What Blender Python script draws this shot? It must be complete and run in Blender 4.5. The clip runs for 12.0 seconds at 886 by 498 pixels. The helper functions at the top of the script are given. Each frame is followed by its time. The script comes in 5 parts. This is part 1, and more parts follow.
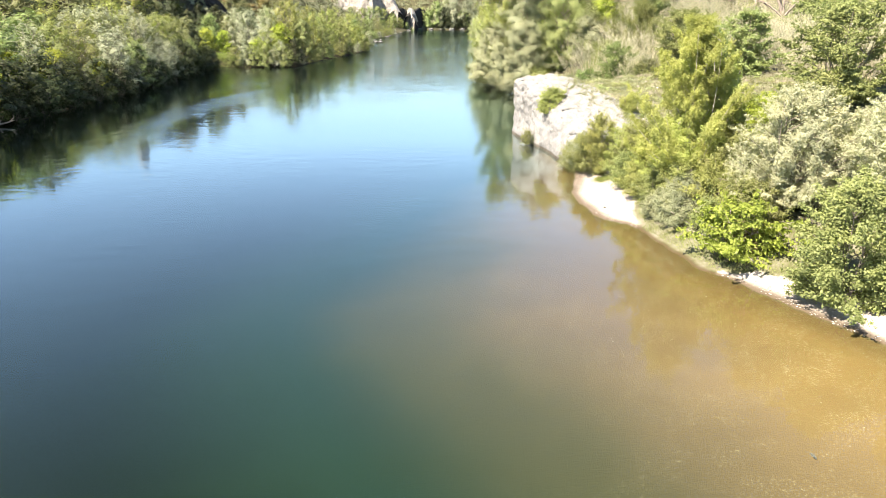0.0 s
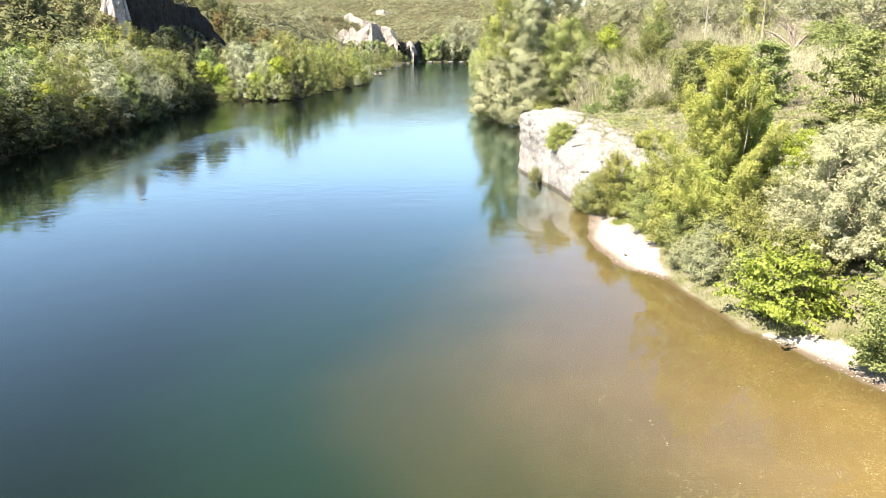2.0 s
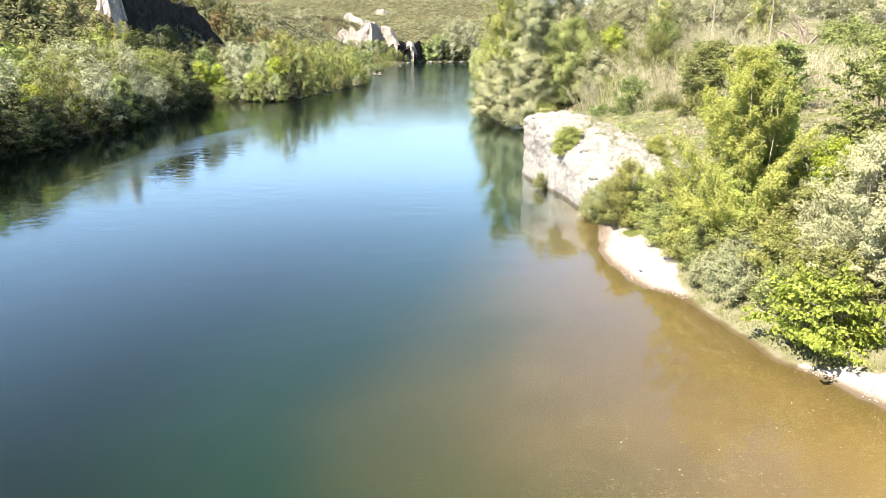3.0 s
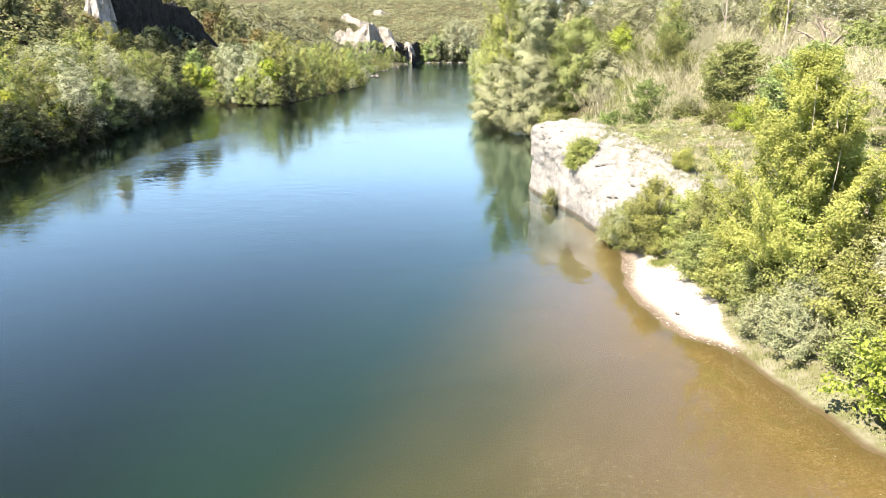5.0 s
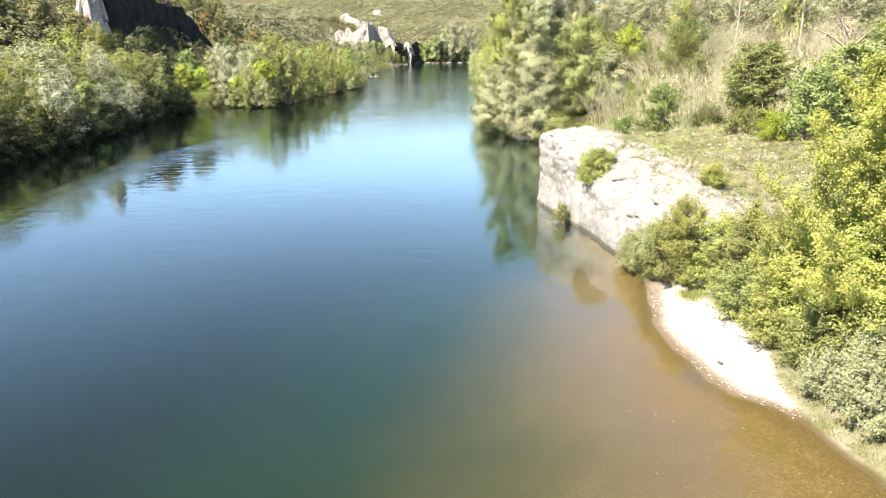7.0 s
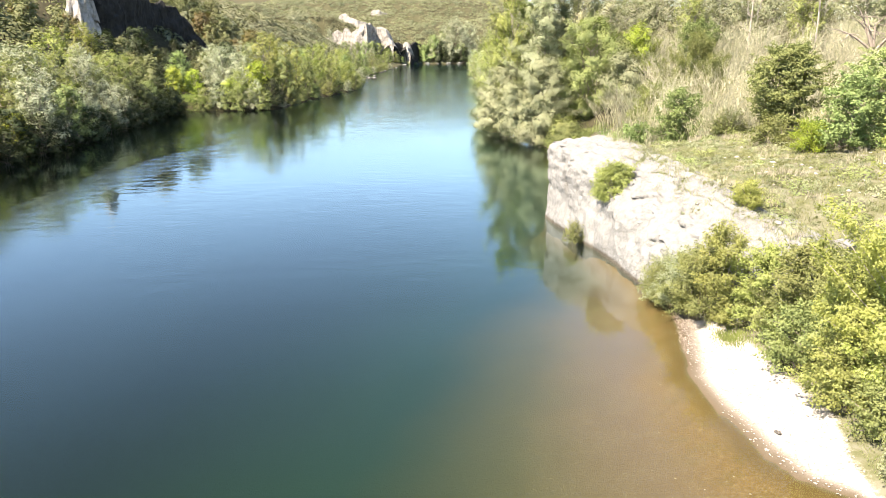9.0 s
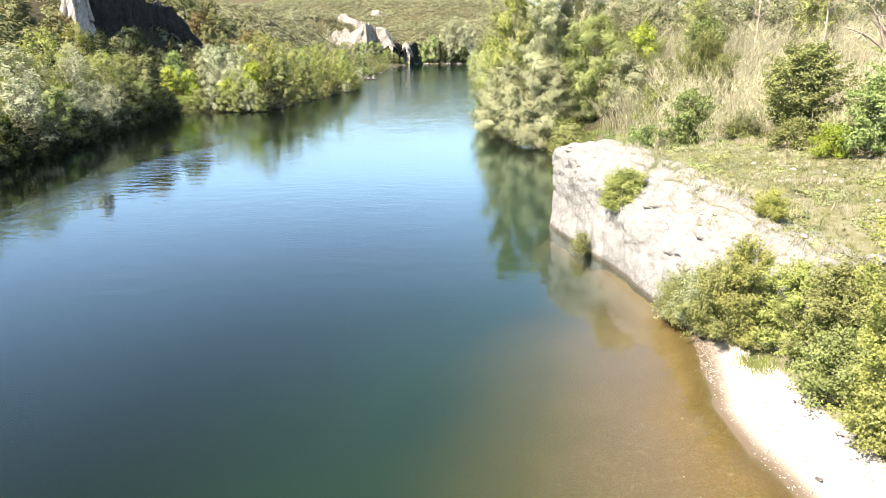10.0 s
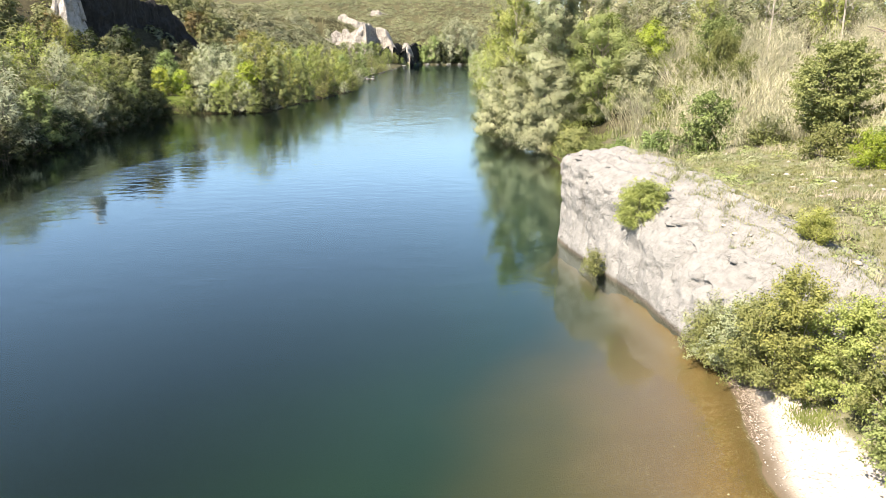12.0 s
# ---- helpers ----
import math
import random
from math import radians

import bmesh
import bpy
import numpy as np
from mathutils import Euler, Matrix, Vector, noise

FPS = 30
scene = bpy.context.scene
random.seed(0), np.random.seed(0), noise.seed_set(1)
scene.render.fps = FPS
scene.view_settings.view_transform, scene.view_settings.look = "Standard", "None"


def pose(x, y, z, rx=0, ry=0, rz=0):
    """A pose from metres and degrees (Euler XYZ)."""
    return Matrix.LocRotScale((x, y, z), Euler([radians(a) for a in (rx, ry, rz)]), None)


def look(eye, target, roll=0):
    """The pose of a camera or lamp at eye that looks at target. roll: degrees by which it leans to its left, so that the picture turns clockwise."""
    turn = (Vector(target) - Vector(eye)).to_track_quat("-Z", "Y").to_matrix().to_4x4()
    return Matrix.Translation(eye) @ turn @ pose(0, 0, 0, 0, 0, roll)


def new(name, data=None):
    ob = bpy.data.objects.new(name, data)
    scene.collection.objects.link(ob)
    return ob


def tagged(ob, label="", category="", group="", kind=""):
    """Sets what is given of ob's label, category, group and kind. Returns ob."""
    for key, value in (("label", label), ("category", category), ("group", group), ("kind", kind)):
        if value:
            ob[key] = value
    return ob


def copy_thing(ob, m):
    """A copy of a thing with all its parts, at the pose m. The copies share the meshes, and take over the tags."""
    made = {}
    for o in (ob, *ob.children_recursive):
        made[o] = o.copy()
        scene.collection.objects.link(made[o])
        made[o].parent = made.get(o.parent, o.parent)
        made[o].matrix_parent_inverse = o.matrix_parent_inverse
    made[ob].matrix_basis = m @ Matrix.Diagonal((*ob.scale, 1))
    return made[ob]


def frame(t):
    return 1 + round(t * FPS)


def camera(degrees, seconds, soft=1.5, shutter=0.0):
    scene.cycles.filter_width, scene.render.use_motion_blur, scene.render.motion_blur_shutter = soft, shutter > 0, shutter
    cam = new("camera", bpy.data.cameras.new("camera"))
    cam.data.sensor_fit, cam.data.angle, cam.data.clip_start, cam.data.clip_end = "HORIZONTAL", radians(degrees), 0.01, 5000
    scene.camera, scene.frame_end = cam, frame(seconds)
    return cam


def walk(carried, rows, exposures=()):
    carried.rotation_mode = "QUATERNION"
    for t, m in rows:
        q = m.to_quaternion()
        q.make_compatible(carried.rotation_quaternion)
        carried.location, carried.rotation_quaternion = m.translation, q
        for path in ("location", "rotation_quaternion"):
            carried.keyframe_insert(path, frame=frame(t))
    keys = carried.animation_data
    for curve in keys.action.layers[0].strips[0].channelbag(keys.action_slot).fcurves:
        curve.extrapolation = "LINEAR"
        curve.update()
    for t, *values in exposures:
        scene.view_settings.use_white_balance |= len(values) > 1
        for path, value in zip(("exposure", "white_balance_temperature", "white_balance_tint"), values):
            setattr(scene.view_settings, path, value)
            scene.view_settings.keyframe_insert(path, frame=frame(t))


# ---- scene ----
cam = camera(66.0, 12.0, soft=0.7)
PATH = [
    (0, (1.123, -1.777, 10.457), (1.057, 0.114, 9.808), 0.2),
    (0.5, (0.96, -0.912, 10.444), (0.895, 0.988, 9.822), 0.2),
    (1, (0.875, -0.107, 10.416), (0.809, 1.801, 9.82), 0.1),
    (1.5, (0.761, 0.836, 10.441), (0.695, 2.751, 9.867), 0.0),
    (2, (0.71, 1.893, 10.418), (0.644, 3.81, 9.853), 0.0),
    (2.5, (0.606, 3.137, 10.457), (0.54, 5.054, 9.891), -0.1),
    (3, (0.545, 4.411, 10.466), (0.479, 6.328, 9.9), -0.0),
    (5, (0.255, 9.641, 10.579), (0.193, 11.559, 10.015), -0.1),
    (5.5, (0.231, 10.831, 10.604), (0.17, 12.749, 10.04), -0.0),
    (6, (0.142, 11.841, 10.65), (0.08, 13.759, 10.086), -0.1),
    (6.5, (0.082, 12.943, 10.68), (0.02, 14.861, 10.117), -0.1),
    (7, (0.024, 13.96, 10.689), (-0.037, 15.878, 10.125), -0.1),
    (9, (-0.12, 18.264, 10.833), (-0.18, 20.182, 10.269), -0.2),
    (9.5, (-0.151, 19.471, 10.808), (-0.211, 21.39, 10.245), -0.1),
    (10, (-0.18, 20.548, 10.799), (-0.239, 22.466, 10.236), -0.2),
    (10.5, (-0.178, 21.511, 10.766), (-0.238, 23.429, 10.205), -0.1),
    (11, (-0.213, 22.495, 10.751), (-0.271, 24.413, 10.19), -0.2),
    (11.5, (-0.201, 23.431, 10.696), (-0.259, 25.35, 10.135), -0.1),
    (12, (-0.123, 24.488, 10.63), (-0.183, 26.407, 10.069), -0.1),
]
walk(cam, [(t, look(eye, target, roll)) for t, eye, target, roll in PATH],
     [(0, 2.38, 7550, 17), (11.2, 2.38, 7550, 17), (12, 2.12, 7550, 17)])

# ---- world, sun, exposure ----
SUN_AZ, SUN_EL = radians(232), radians(53)      # clockwise from +y; the sun stands behind and to the left of the flight
world = bpy.data.worlds.new("sky")
scene.world = world
world.use_nodes = True
wn = world.node_tree.nodes
sky = wn.new("ShaderNodeTexSky")
sky.sky_type, sky.sun_disc = "NISHITA", False
sky.sun_elevation, sky.sun_rotation = SUN_EL, SUN_AZ
sky.air_density, sky.dust_density, sky.ozone_density = 1.0, 0.1, 3.5
wn["Background"].inputs["Strength"].default_value = 0.074
world.node_tree.links.new(sky.outputs["Color"], wn["Background"].inputs["Color"])
sun_data = bpy.data.lights.new("sun", "SUN")
sun_data.energy, sun_data.angle, sun_data.color = 5.0, radians(0.53), (1.0, 0.95, 0.86)
sun = new("sun", sun_data)
sun.matrix_basis = look(Vector((math.sin(SUN_AZ) * math.cos(SUN_EL), math.cos(SUN_AZ) * math.cos(SUN_EL), math.sin(SUN_EL))) * 300, (0, 0, 0))

# ---- small tools ----
rng = np.random.default_rng(7)


def lattice(i, j, k, seed):
    n = (i * 374761393 + j * 668265263 + k * 2147483647 + seed * 974711) & 0xFFFFFFFF
    n = ((n ^ (n >> 13)) * 1274126177) & 0xFFFFFFFF
    n = ((n ^ (n >> 16)) * 2246822519) & 0xFFFFFFFF
    return ((n ^ (n >> 15)) & 0xFFFF) / 65535.0


def vnoise(p, seed=0):
    """Smooth value noise, 0 to 1, at an (n, 3) array."""
    p = np.asarray(p, float)
    f = np.floor(p)
    i = f.astype(np.int64)
    w = p - f
    w = w * w * (3 - 2 * w)
    out = 0
    for a in (0, 1):
        for b in (0, 1):
            for c in (0, 1):
                k = (w[:, 0] if a else 1 - w[:, 0]) * (w[:, 1] if b else 1 - w[:, 1]) * (w[:, 2] if c else 1 - w[:, 2])
                out = out + k * lattice(i[:, 0] + a, i[:, 1] + b, i[:, 2] + c, seed)
    return out


def fbm(p, octaves=4, seed=0):
    p = np.asarray(p, float)
    out, amp, total = 0, 1.0, 0
    for o in range(octaves):
        out, total = out + amp * vnoise(p * 2.0 ** o + 17.3 * o, seed + o), total + amp
        amp *= 0.5
    return out / total


def xyz(x, y, z=0.0):
    x, y = np.broadcast_arrays(np.asarray(x, float), np.asarray(y, float))
    return np.stack([x.ravel(), y.ravel(), np.broadcast_to(z, x.shape).ravel()], 1)


def smooth(a, b, x):
    t = np.clip((np.asarray(x, float) - a) / (b - a), 0, 1)
    return t * t * (3 - 2 * t)


def mesh_from(name, verts, faces, materials, soft=False):
    """A mesh from (n, 3) vertices and arrays of faces, each (m, k) or (array, material slot)."""
    me = bpy.data.meshes.new(name)
    blocks = [(f if isinstance(f, tuple) else (f, 0)) for f in faces]
    blocks = [(np.asarray(f, np.int32), s) for f, s in blocks if len(f)]
    loops = np.concatenate([f.ravel() for f, _ in blocks])
    sizes = np.concatenate([np.full(len(f), f.shape[1], np.int32) for f, _ in blocks])
    slots = np.concatenate([np.full(len(f), s, np.int32) for f, s in blocks])
    me.vertices.add(len(verts)), me.loops.add(len(loops)), me.polygons.add(len(sizes))
    me.vertices.foreach_set("co", np.asarray(verts, np.float32).ravel())
    me.loops.foreach_set("vertex_index", loops)
    me.polygons.foreach_set("loop_start", np.r_[0, np.cumsum(sizes)[:-1]].astype(np.int32))
    me.polygons.foreach_set("material_index", slots)
    me.polygons.foreach_set("use_smooth", np.full(len(sizes), soft))
    for m in materials:
        me.materials.append(m)
    me.update(calc_edges=True)
    return me


def part(name, mesh, parent, label=""):
    ob = new(name, mesh)
    ob.parent = parent
    return tagged(ob, label)


def grid_faces(nu, nv, wrap=False):
    """Quads of a grid with nu columns and nv rows, index = row * nu + column."""
    u = np.arange(nu if wrap else nu - 1)
    a = (np.arange(nv - 1)[:, None] * nu + u[None]).ravel()
    b = (np.arange(nv - 1)[:, None] * nu + ((u + 1) % nu)[None]).ravel()
    return np.stack([a, b, b + nu, a + nu], 1)


def tubes(paths, sides=5):
    """Tapered tubes round paths of (points, radii) in one vertex and face array."""
    vs, fs, at = [], [], 0
    ang = np.linspace(0, 2 * np.pi, sides, endpoint=False)
    for pts, rad in paths:
        pts, rad = np.asarray(pts, float), np.asarray(rad, float)
        d = np.gradient(pts, axis=0)
        d /= np.linalg.norm(d, axis=1, keepdims=True) + 1e-9
        ref = np.where(np.abs(d[:, 2:3]) > 0.9, [[1.0, 0, 0]], [[0, 0, 1.0]])
        a = np.cross(d, ref)
        a /= np.linalg.norm(a, axis=1, keepdims=True) + 1e-9
        b = np.cross(d, a)
        ring = pts[:, None] + rad[:, None, None] * (np.cos(ang)[None, :, None] * a[:, None] + np.sin(ang)[None, :, None] * b[:, None])
        vs.append(ring.reshape(-1, 3))
        fs.append(grid_faces(sides, len(pts), True) + at)
        at += len(pts) * sides
    return np.concatenate(vs), np.concatenate(fs)


def unit(v):
    return v / (np.linalg.norm(v, axis=1, keepdims=True) + 1e-9)


def leaf_quads(r, centre, axis, normal, length, width, fold=0.25):
    """Folded diamond leaves, four vertices each."""
    n = len(centre)
    axis = unit(axis)
    side = unit(np.cross(normal, axis))
    up = np.cross(axis, side)
    L = (length * r.uniform(0.7, 1.25, n))[:, None]
    W = (width * r.uniform(0.75, 1.2, n))[:, None]
    base, tip = centre - axis * L * 0.5, centre + axis * L * 0.5 - up * L * 0.12
    mid = centre - axis * L * 0.06
    v = np.stack([base, mid + side * W * 0.5 + up * W * fold, tip, mid - side * W * 0.5 + up * W * fold], 1).reshape(-1, 3)
    return v, np.arange(4 * n).reshape(n, 4)


def leaf_tris(r, centre, axis, normal, length, width):
    """Far leaves, three vertices each."""
    n = len(centre)
    axis = unit(axis)
    side = unit(np.cross(normal, axis))
    L = (length * r.uniform(0.7, 1.25, n))[:, None]
    W = (width * r.uniform(0.75, 1.2, n))[:, None]
    base = centre - axis * L * 0.4
    v = np.stack([base + side * W * 0.55, centre + axis * L * 0.6, base - side * W * 0.55], 1).reshape(-1, 3)
    return v, np.arange(3 * n).reshape(n, 3)


# ---- materials ----
def node(nt, kind, **values):
    n = nt.nodes.new(kind)
    for key, value in values.items():
        if key in n.inputs:
            n.inputs[key].default_value = value
    return n


def material(name, rough=0.8, spec=0.3):
    m = bpy.data.materials.new(name)
    m.use_nodes = True
    b = m.node_tree.nodes["Principled BSDF"]
    b.inputs["Roughness"].default_value, b.inputs["Specular IOR Level"].default_value = rough, spec
    return m, m.node_tree, b, m.node_tree.links.new


def ramp(nt, stops):
    n = nt.nodes.new("ShaderNodeValToRGB")
    e = n.color_ramp.elements
    while len(e) < len(stops):
        e.new(0.5)
    for k, (at, c) in enumerate(stops):
        e[k].position, e[k].color = at, (*c, 1)
    return n


def noise_tex(nt, link, coord, scale, detail=4.0, rough=0.55, distort=0.0):
    n = node(nt, "ShaderNodeTexNoise", Scale=scale, Detail=detail, Roughness=rough, Distortion=distort)
    link(coord, n.inputs["Vector"])
    return n


def mixed(nt, link, fac, a, b, mode="MIX"):
    n = nt.nodes.new("ShaderNodeMix")
    n.data_type, n.blend_type = "RGBA", mode
    for sock, value in ((n.inputs[0], fac), (n.inputs[6], a), (n.inputs[7], b)):
        if isinstance(value, (int, float)):
            sock.default_value = value
        elif isinstance(value, tuple):
            sock.default_value = (*value, 1)
        else:
            link(value, sock)
    return n.outputs[2]


def mapped(nt, link, fac, a, b, lo=0.0, hi=1.0):
    n = nt.nodes.new("ShaderNodeMapRange")
    n.interpolation_type = "SMOOTHSTEP"
    n.inputs[1].default_value, n.inputs[2].default_value, n.inputs[3].default_value, n.inputs[4].default_value = a, b, lo, hi
    link(fac, n.inputs[0])
    return n.outputs[0]


def leaf_material(name, dark, mid, light, passing=0.24, rough=0.5, patch=0.7):
    """Leaves: each its own shade, with drifts of tone through the crown and a little light passing through."""
    m, nt, b, link = material(name, rough + 0.1, 0.2)
    geo, tc, info = nt.nodes.new("ShaderNodeNewGeometry"), nt.nodes.new("ShaderNodeTexCoord"), nt.nodes.new("ShaderNodeObjectInfo")
    col = ramp(nt, ((0.0, tuple(0.75 * d + 0.25 * m_ for d, m_ in zip(dark, mid))), (0.5, mid), (1.0, tuple(0.6 * d + 0.4 * m_ for d, m_ in zip(light, mid)))))
    link(geo.outputs["Random Per Island"], col.inputs[0])
    drift = noise_tex(nt, link, tc.outputs["Object"], patch, 3)
    tone = ramp(nt, ((0.3, (0.66, 0.7, 0.62)), (0.7, (1.22, 1.2, 1.05))))
    link(drift.outputs["Fac"], tone.inputs[0])
    c = mixed(nt, link, 1.0, col.outputs[0], tone.outputs[0], "MULTIPLY")
    hsv = node(nt, "ShaderNodeHueSaturation")
    link(mapped(nt, link, info.outputs["Random"], 0, 1, 0.485, 0.512), hsv.inputs["Hue"])
    link(mapped(nt, link, info.outputs["Random"], 0, 1, 0.86, 1.14), hsv.inputs["Value"])
    link(c, hsv.inputs["Color"])
    link(hsv.outputs[0], b.inputs["Base Color"])
    t = nt.nodes.new("ShaderNodeBsdfTranslucent")
    warm = mixed(nt, link, 1.0, hsv.outputs[0], (1.05, 1.2, 0.6), "MULTIPLY")
    link(warm, t.inputs["Color"])
    mix = node(nt, "ShaderNodeMixShader", Fac=passing)
    link(b.outputs[0], mix.inputs[1]), link(t.outputs[0], mix.inputs[2])
    link(mix.outputs[0], nt.nodes["Material Output"].inputs["Surface"])
    return m


LEAF = {
    "poplar": leaf_material("poplar_leaf", (0.2, 0.219, 0.0816), (0.235, 0.258, 0.096), (0.27, 0.297, 0.13), 0.4),
    # poplar leaf raised by a third: light missing on these crowns, as colour
    "young_poplar": leaf_material("bright_poplar_leaf", (0.268, 0.297, 0.106), (0.315, 0.35, 0.125), (0.362, 0.402, 0.169), 0.5),
    "silver": leaf_material("silver_willow_leaf", (0.191, 0.211, 0.153), (0.225, 0.248, 0.18), (0.259, 0.285, 0.243), 0.14),
    # silver willow leaf raised by about half, brightening the near willows by colour
    "bright_silver": leaf_material("bright_silver_leaf", (0.293, 0.306, 0.221), (0.345, 0.36, 0.26), (0.397, 0.414, 0.351), 0.34),
    "willow": leaf_material("grey_willow_leaf", (0.17, 0.185, 0.119), (0.2, 0.218, 0.14), (0.23, 0.251, 0.189), 0.2),
    "olive": leaf_material("olive_green_leaf", (0.151, 0.17, 0.0723), (0.178, 0.2, 0.085), (0.205, 0.23, 0.115), 0.38),
    # near-black leaf: shade under banks and cliffs put into the colour
    "dark": leaf_material("shaded_green_leaf", (0.0238, 0.0331, 0.0127), (0.028, 0.039, 0.015), (0.0322, 0.0448, 0.0203)),
    "lime": leaf_material("yellow_green_leaf", (0.191, 0.23, 0.0382), (0.225, 0.27, 0.045), (0.259, 0.31, 0.0607), 0.4),
    "fig": leaf_material("fig_leaf", (0.15, 0.188, 0.0413), (0.2, 0.25, 0.055), (0.25, 0.312, 0.0798), 0.4, 0.45),
    "locust": leaf_material("locust_leaf", (0.149, 0.178, 0.0748), (0.175, 0.21, 0.088), (0.201, 0.241, 0.119)),
    "green": leaf_material("fresh_green_leaf", (0.123, 0.16, 0.0638), (0.145, 0.188, 0.075), (0.167, 0.216, 0.101)),
    "scrub": leaf_material("evergreen_scrub_leaf", (0.0978, 0.104, 0.051), (0.115, 0.122, 0.06), (0.132, 0.14, 0.081), 0.2, 0.6, 0.12),
    "wood": leaf_material("woodland_leaf", (0.17, 0.178, 0.119), (0.2, 0.21, 0.14), (0.23, 0.241, 0.189), 0.3),
    "taupe": leaf_material("pale_olive_leaf", (0.268, 0.272, 0.183), (0.315, 0.32, 0.215), (0.362, 0.368, 0.29), 0.36),
    "rust": leaf_material("brown_leaf", (0.119, 0.0986, 0.0442), (0.14, 0.116, 0.052), (0.161, 0.133, 0.0702), 0.2, 0.6),
    # scrub leaf lightened and blued: haze over the far slopes put into it
    "garrigue": leaf_material("hazed_scrub_leaf", (0.112, 0.117, 0.0765), (0.132, 0.138, 0.09), (0.152, 0.159, 0.121), 0.2, 0.6, 0.05),
}


def bark_material(name, a, b_, scale=6.0):
    m, nt, b, link = material(name, 0.9, 0.15)
    tc = nt.nodes.new("ShaderNodeTexCoord")
    mp = node(nt, "ShaderNodeMapping", Scale=(1, 1, 0.25))
    link(tc.outputs["Object"], mp.inputs["Vector"])
    n = noise_tex(nt, link, mp.outputs[0], scale, 6, 0.65)
    r = ramp(nt, ((0.3, a), (0.7, b_)))
    link(n.outputs["Fac"], r.inputs[0]), link(r.outputs[0], b.inputs["Base Color"])
    bump = node(nt, "ShaderNodeBump", Strength=0.6, Distance=0.03)
    link(n.outputs["Fac"], bump.inputs["Height"]), link(bump.outputs[0], b.inputs["Normal"])
    return m


BARK = bark_material("grey_bark", (0.0744, 0.062, 0.0496), (0.211, 0.186, 0.155))
PALE_BARK = bark_material("pale_bark", (0.186, 0.167, 0.136), (0.36, 0.335, 0.285))
DEAD_WOOD = bark_material("weathered_dead_wood", (0.105, 0.085, 0.07), (0.28, 0.245, 0.205))


def limestone(name, light=(0.168, 0.171, 0.166), grey=(0.125, 0.126, 0.122), stain=(0.092, 0.08, 0.066), scale=1.0, stains=0.5, wet=0.0):
    m, nt, b, link = material(name, 0.92, 0.15)
    geo = nt.nodes.new("ShaderNodeNewGeometry")
    pos = geo.outputs["Position"]
    big = noise_tex(nt, link, pos, 0.35 * scale, 6, 0.6)
    fine = noise_tex(nt, link, pos, 3.2 * scale, 8, 0.7)
    mp = node(nt, "ShaderNodeMapping", Scale=(1.1 * scale, 1.1 * scale, 0.12 * scale))
    link(pos, mp.inputs["Vector"])
    streak = noise_tex(nt, link, mp.outputs[0], 1.0, 5, 0.65, 0.6)
    r = ramp(nt, ((0.32, grey), (0.55, light), (0.8, tuple(min(1, c * 1.12) for c in light))))
    link(fine.outputs["Fac"], r.inputs[0])
    c = mixed(nt, link, mapped(nt, link, big.outputs["Fac"], 0.5, 0.75, 0, 0.4), r.outputs[0], grey)
    c = mixed(nt, link, mapped(nt, link, streak.outputs["Fac"], 0.56, 0.74, 0, stains), c, stain)
    vor = nt.nodes.new("ShaderNodeTexVoronoi")
    vor.feature = "DISTANCE_TO_EDGE"
    vor.inputs["Scale"].default_value = 0.8 * scale
    warp = noise_tex(nt, link, pos, 0.7 * scale, 5, 0.6)
    link(mixed(nt, link, 0.7, pos, mixed(nt, link, 1.0, warp.outputs["Color"], (4.0, 4.0, 4.0), "MULTIPLY")), vor.inputs["Vector"])
    crack = mapped(nt, link, vor.outputs["Distance"], 0.0, 0.05, 0, 1)
    gap = mapped(nt, link, vor.outputs["Distance"], 0.0, 0.018, 0.35, 0)
    some = noise_tex(nt, link, pos, 0.9 * scale, 2)
    both = nt.nodes.new("ShaderNodeMath")
    both.operation = "MULTIPLY"
    link(gap, both.inputs[0]), link(mapped(nt, link, some.outputs["Fac"], 0.5, 0.62), both.inputs[1])
    c = mixed(nt, link, both.outputs[0], c, stain)
    speck = noise_tex(nt, link, pos, 9.0 * scale, 5, 0.75)
    c = mixed(nt, link, mapped(nt, link, speck.outputs["Fac"], 0.58, 0.72, 0, 0.55), c, tuple(v * 0.55 for v in grey))
    if wet:
        sepz = nt.nodes.new("ShaderNodeSeparateXYZ")
        link(mixed(nt, link, 0.12, pos, fine.outputs["Color"]), sepz.inputs[0])
        c = mixed(nt, link, mapped(nt, link, sepz.outputs["Z"], 0.14, wet, 0.8, 0), c, (0.045, 0.036, 0.022))
    link(c, b.inputs["Base Color"])
    add = nt.nodes.new("ShaderNodeMath")
    add.operation = "MULTIPLY_ADD"
    link(crack, add.inputs[0]), link(fine.outputs["Fac"], add.inputs[2])
    add.inputs[1].default_value = 0.18
    bump = node(nt, "ShaderNodeBump", Strength=0.9, Distance=0.18 / scale)
    link(add.outputs[0], bump.inputs["Height"]), link(bump.outputs[0], b.inputs["Normal"])
    return m


ROCK = limestone("pale_limestone", stains=0.28, wet=0.34)
FAR_ROCK = limestone("weathered_limestone", (0.27, 0.258, 0.235), (0.13, 0.124, 0.11), (0.06, 0.053, 0.044), 0.22, 0.75)
WHITE_ROCK = limestone("streaked_white_limestone", (0.36, 0.35, 0.33), (0.2, 0.194, 0.182), (0.07, 0.064, 0.056), 0.4, 0.85)
# near-black limestone: the shade on walls turned from the sun, put into colour
SHADED_ROCK = limestone("shaded_limestone", (0.03, 0.03, 0.028), (0.018, 0.018, 0.017), (0.010, 0.010, 0.009), 0.25, 0.9)


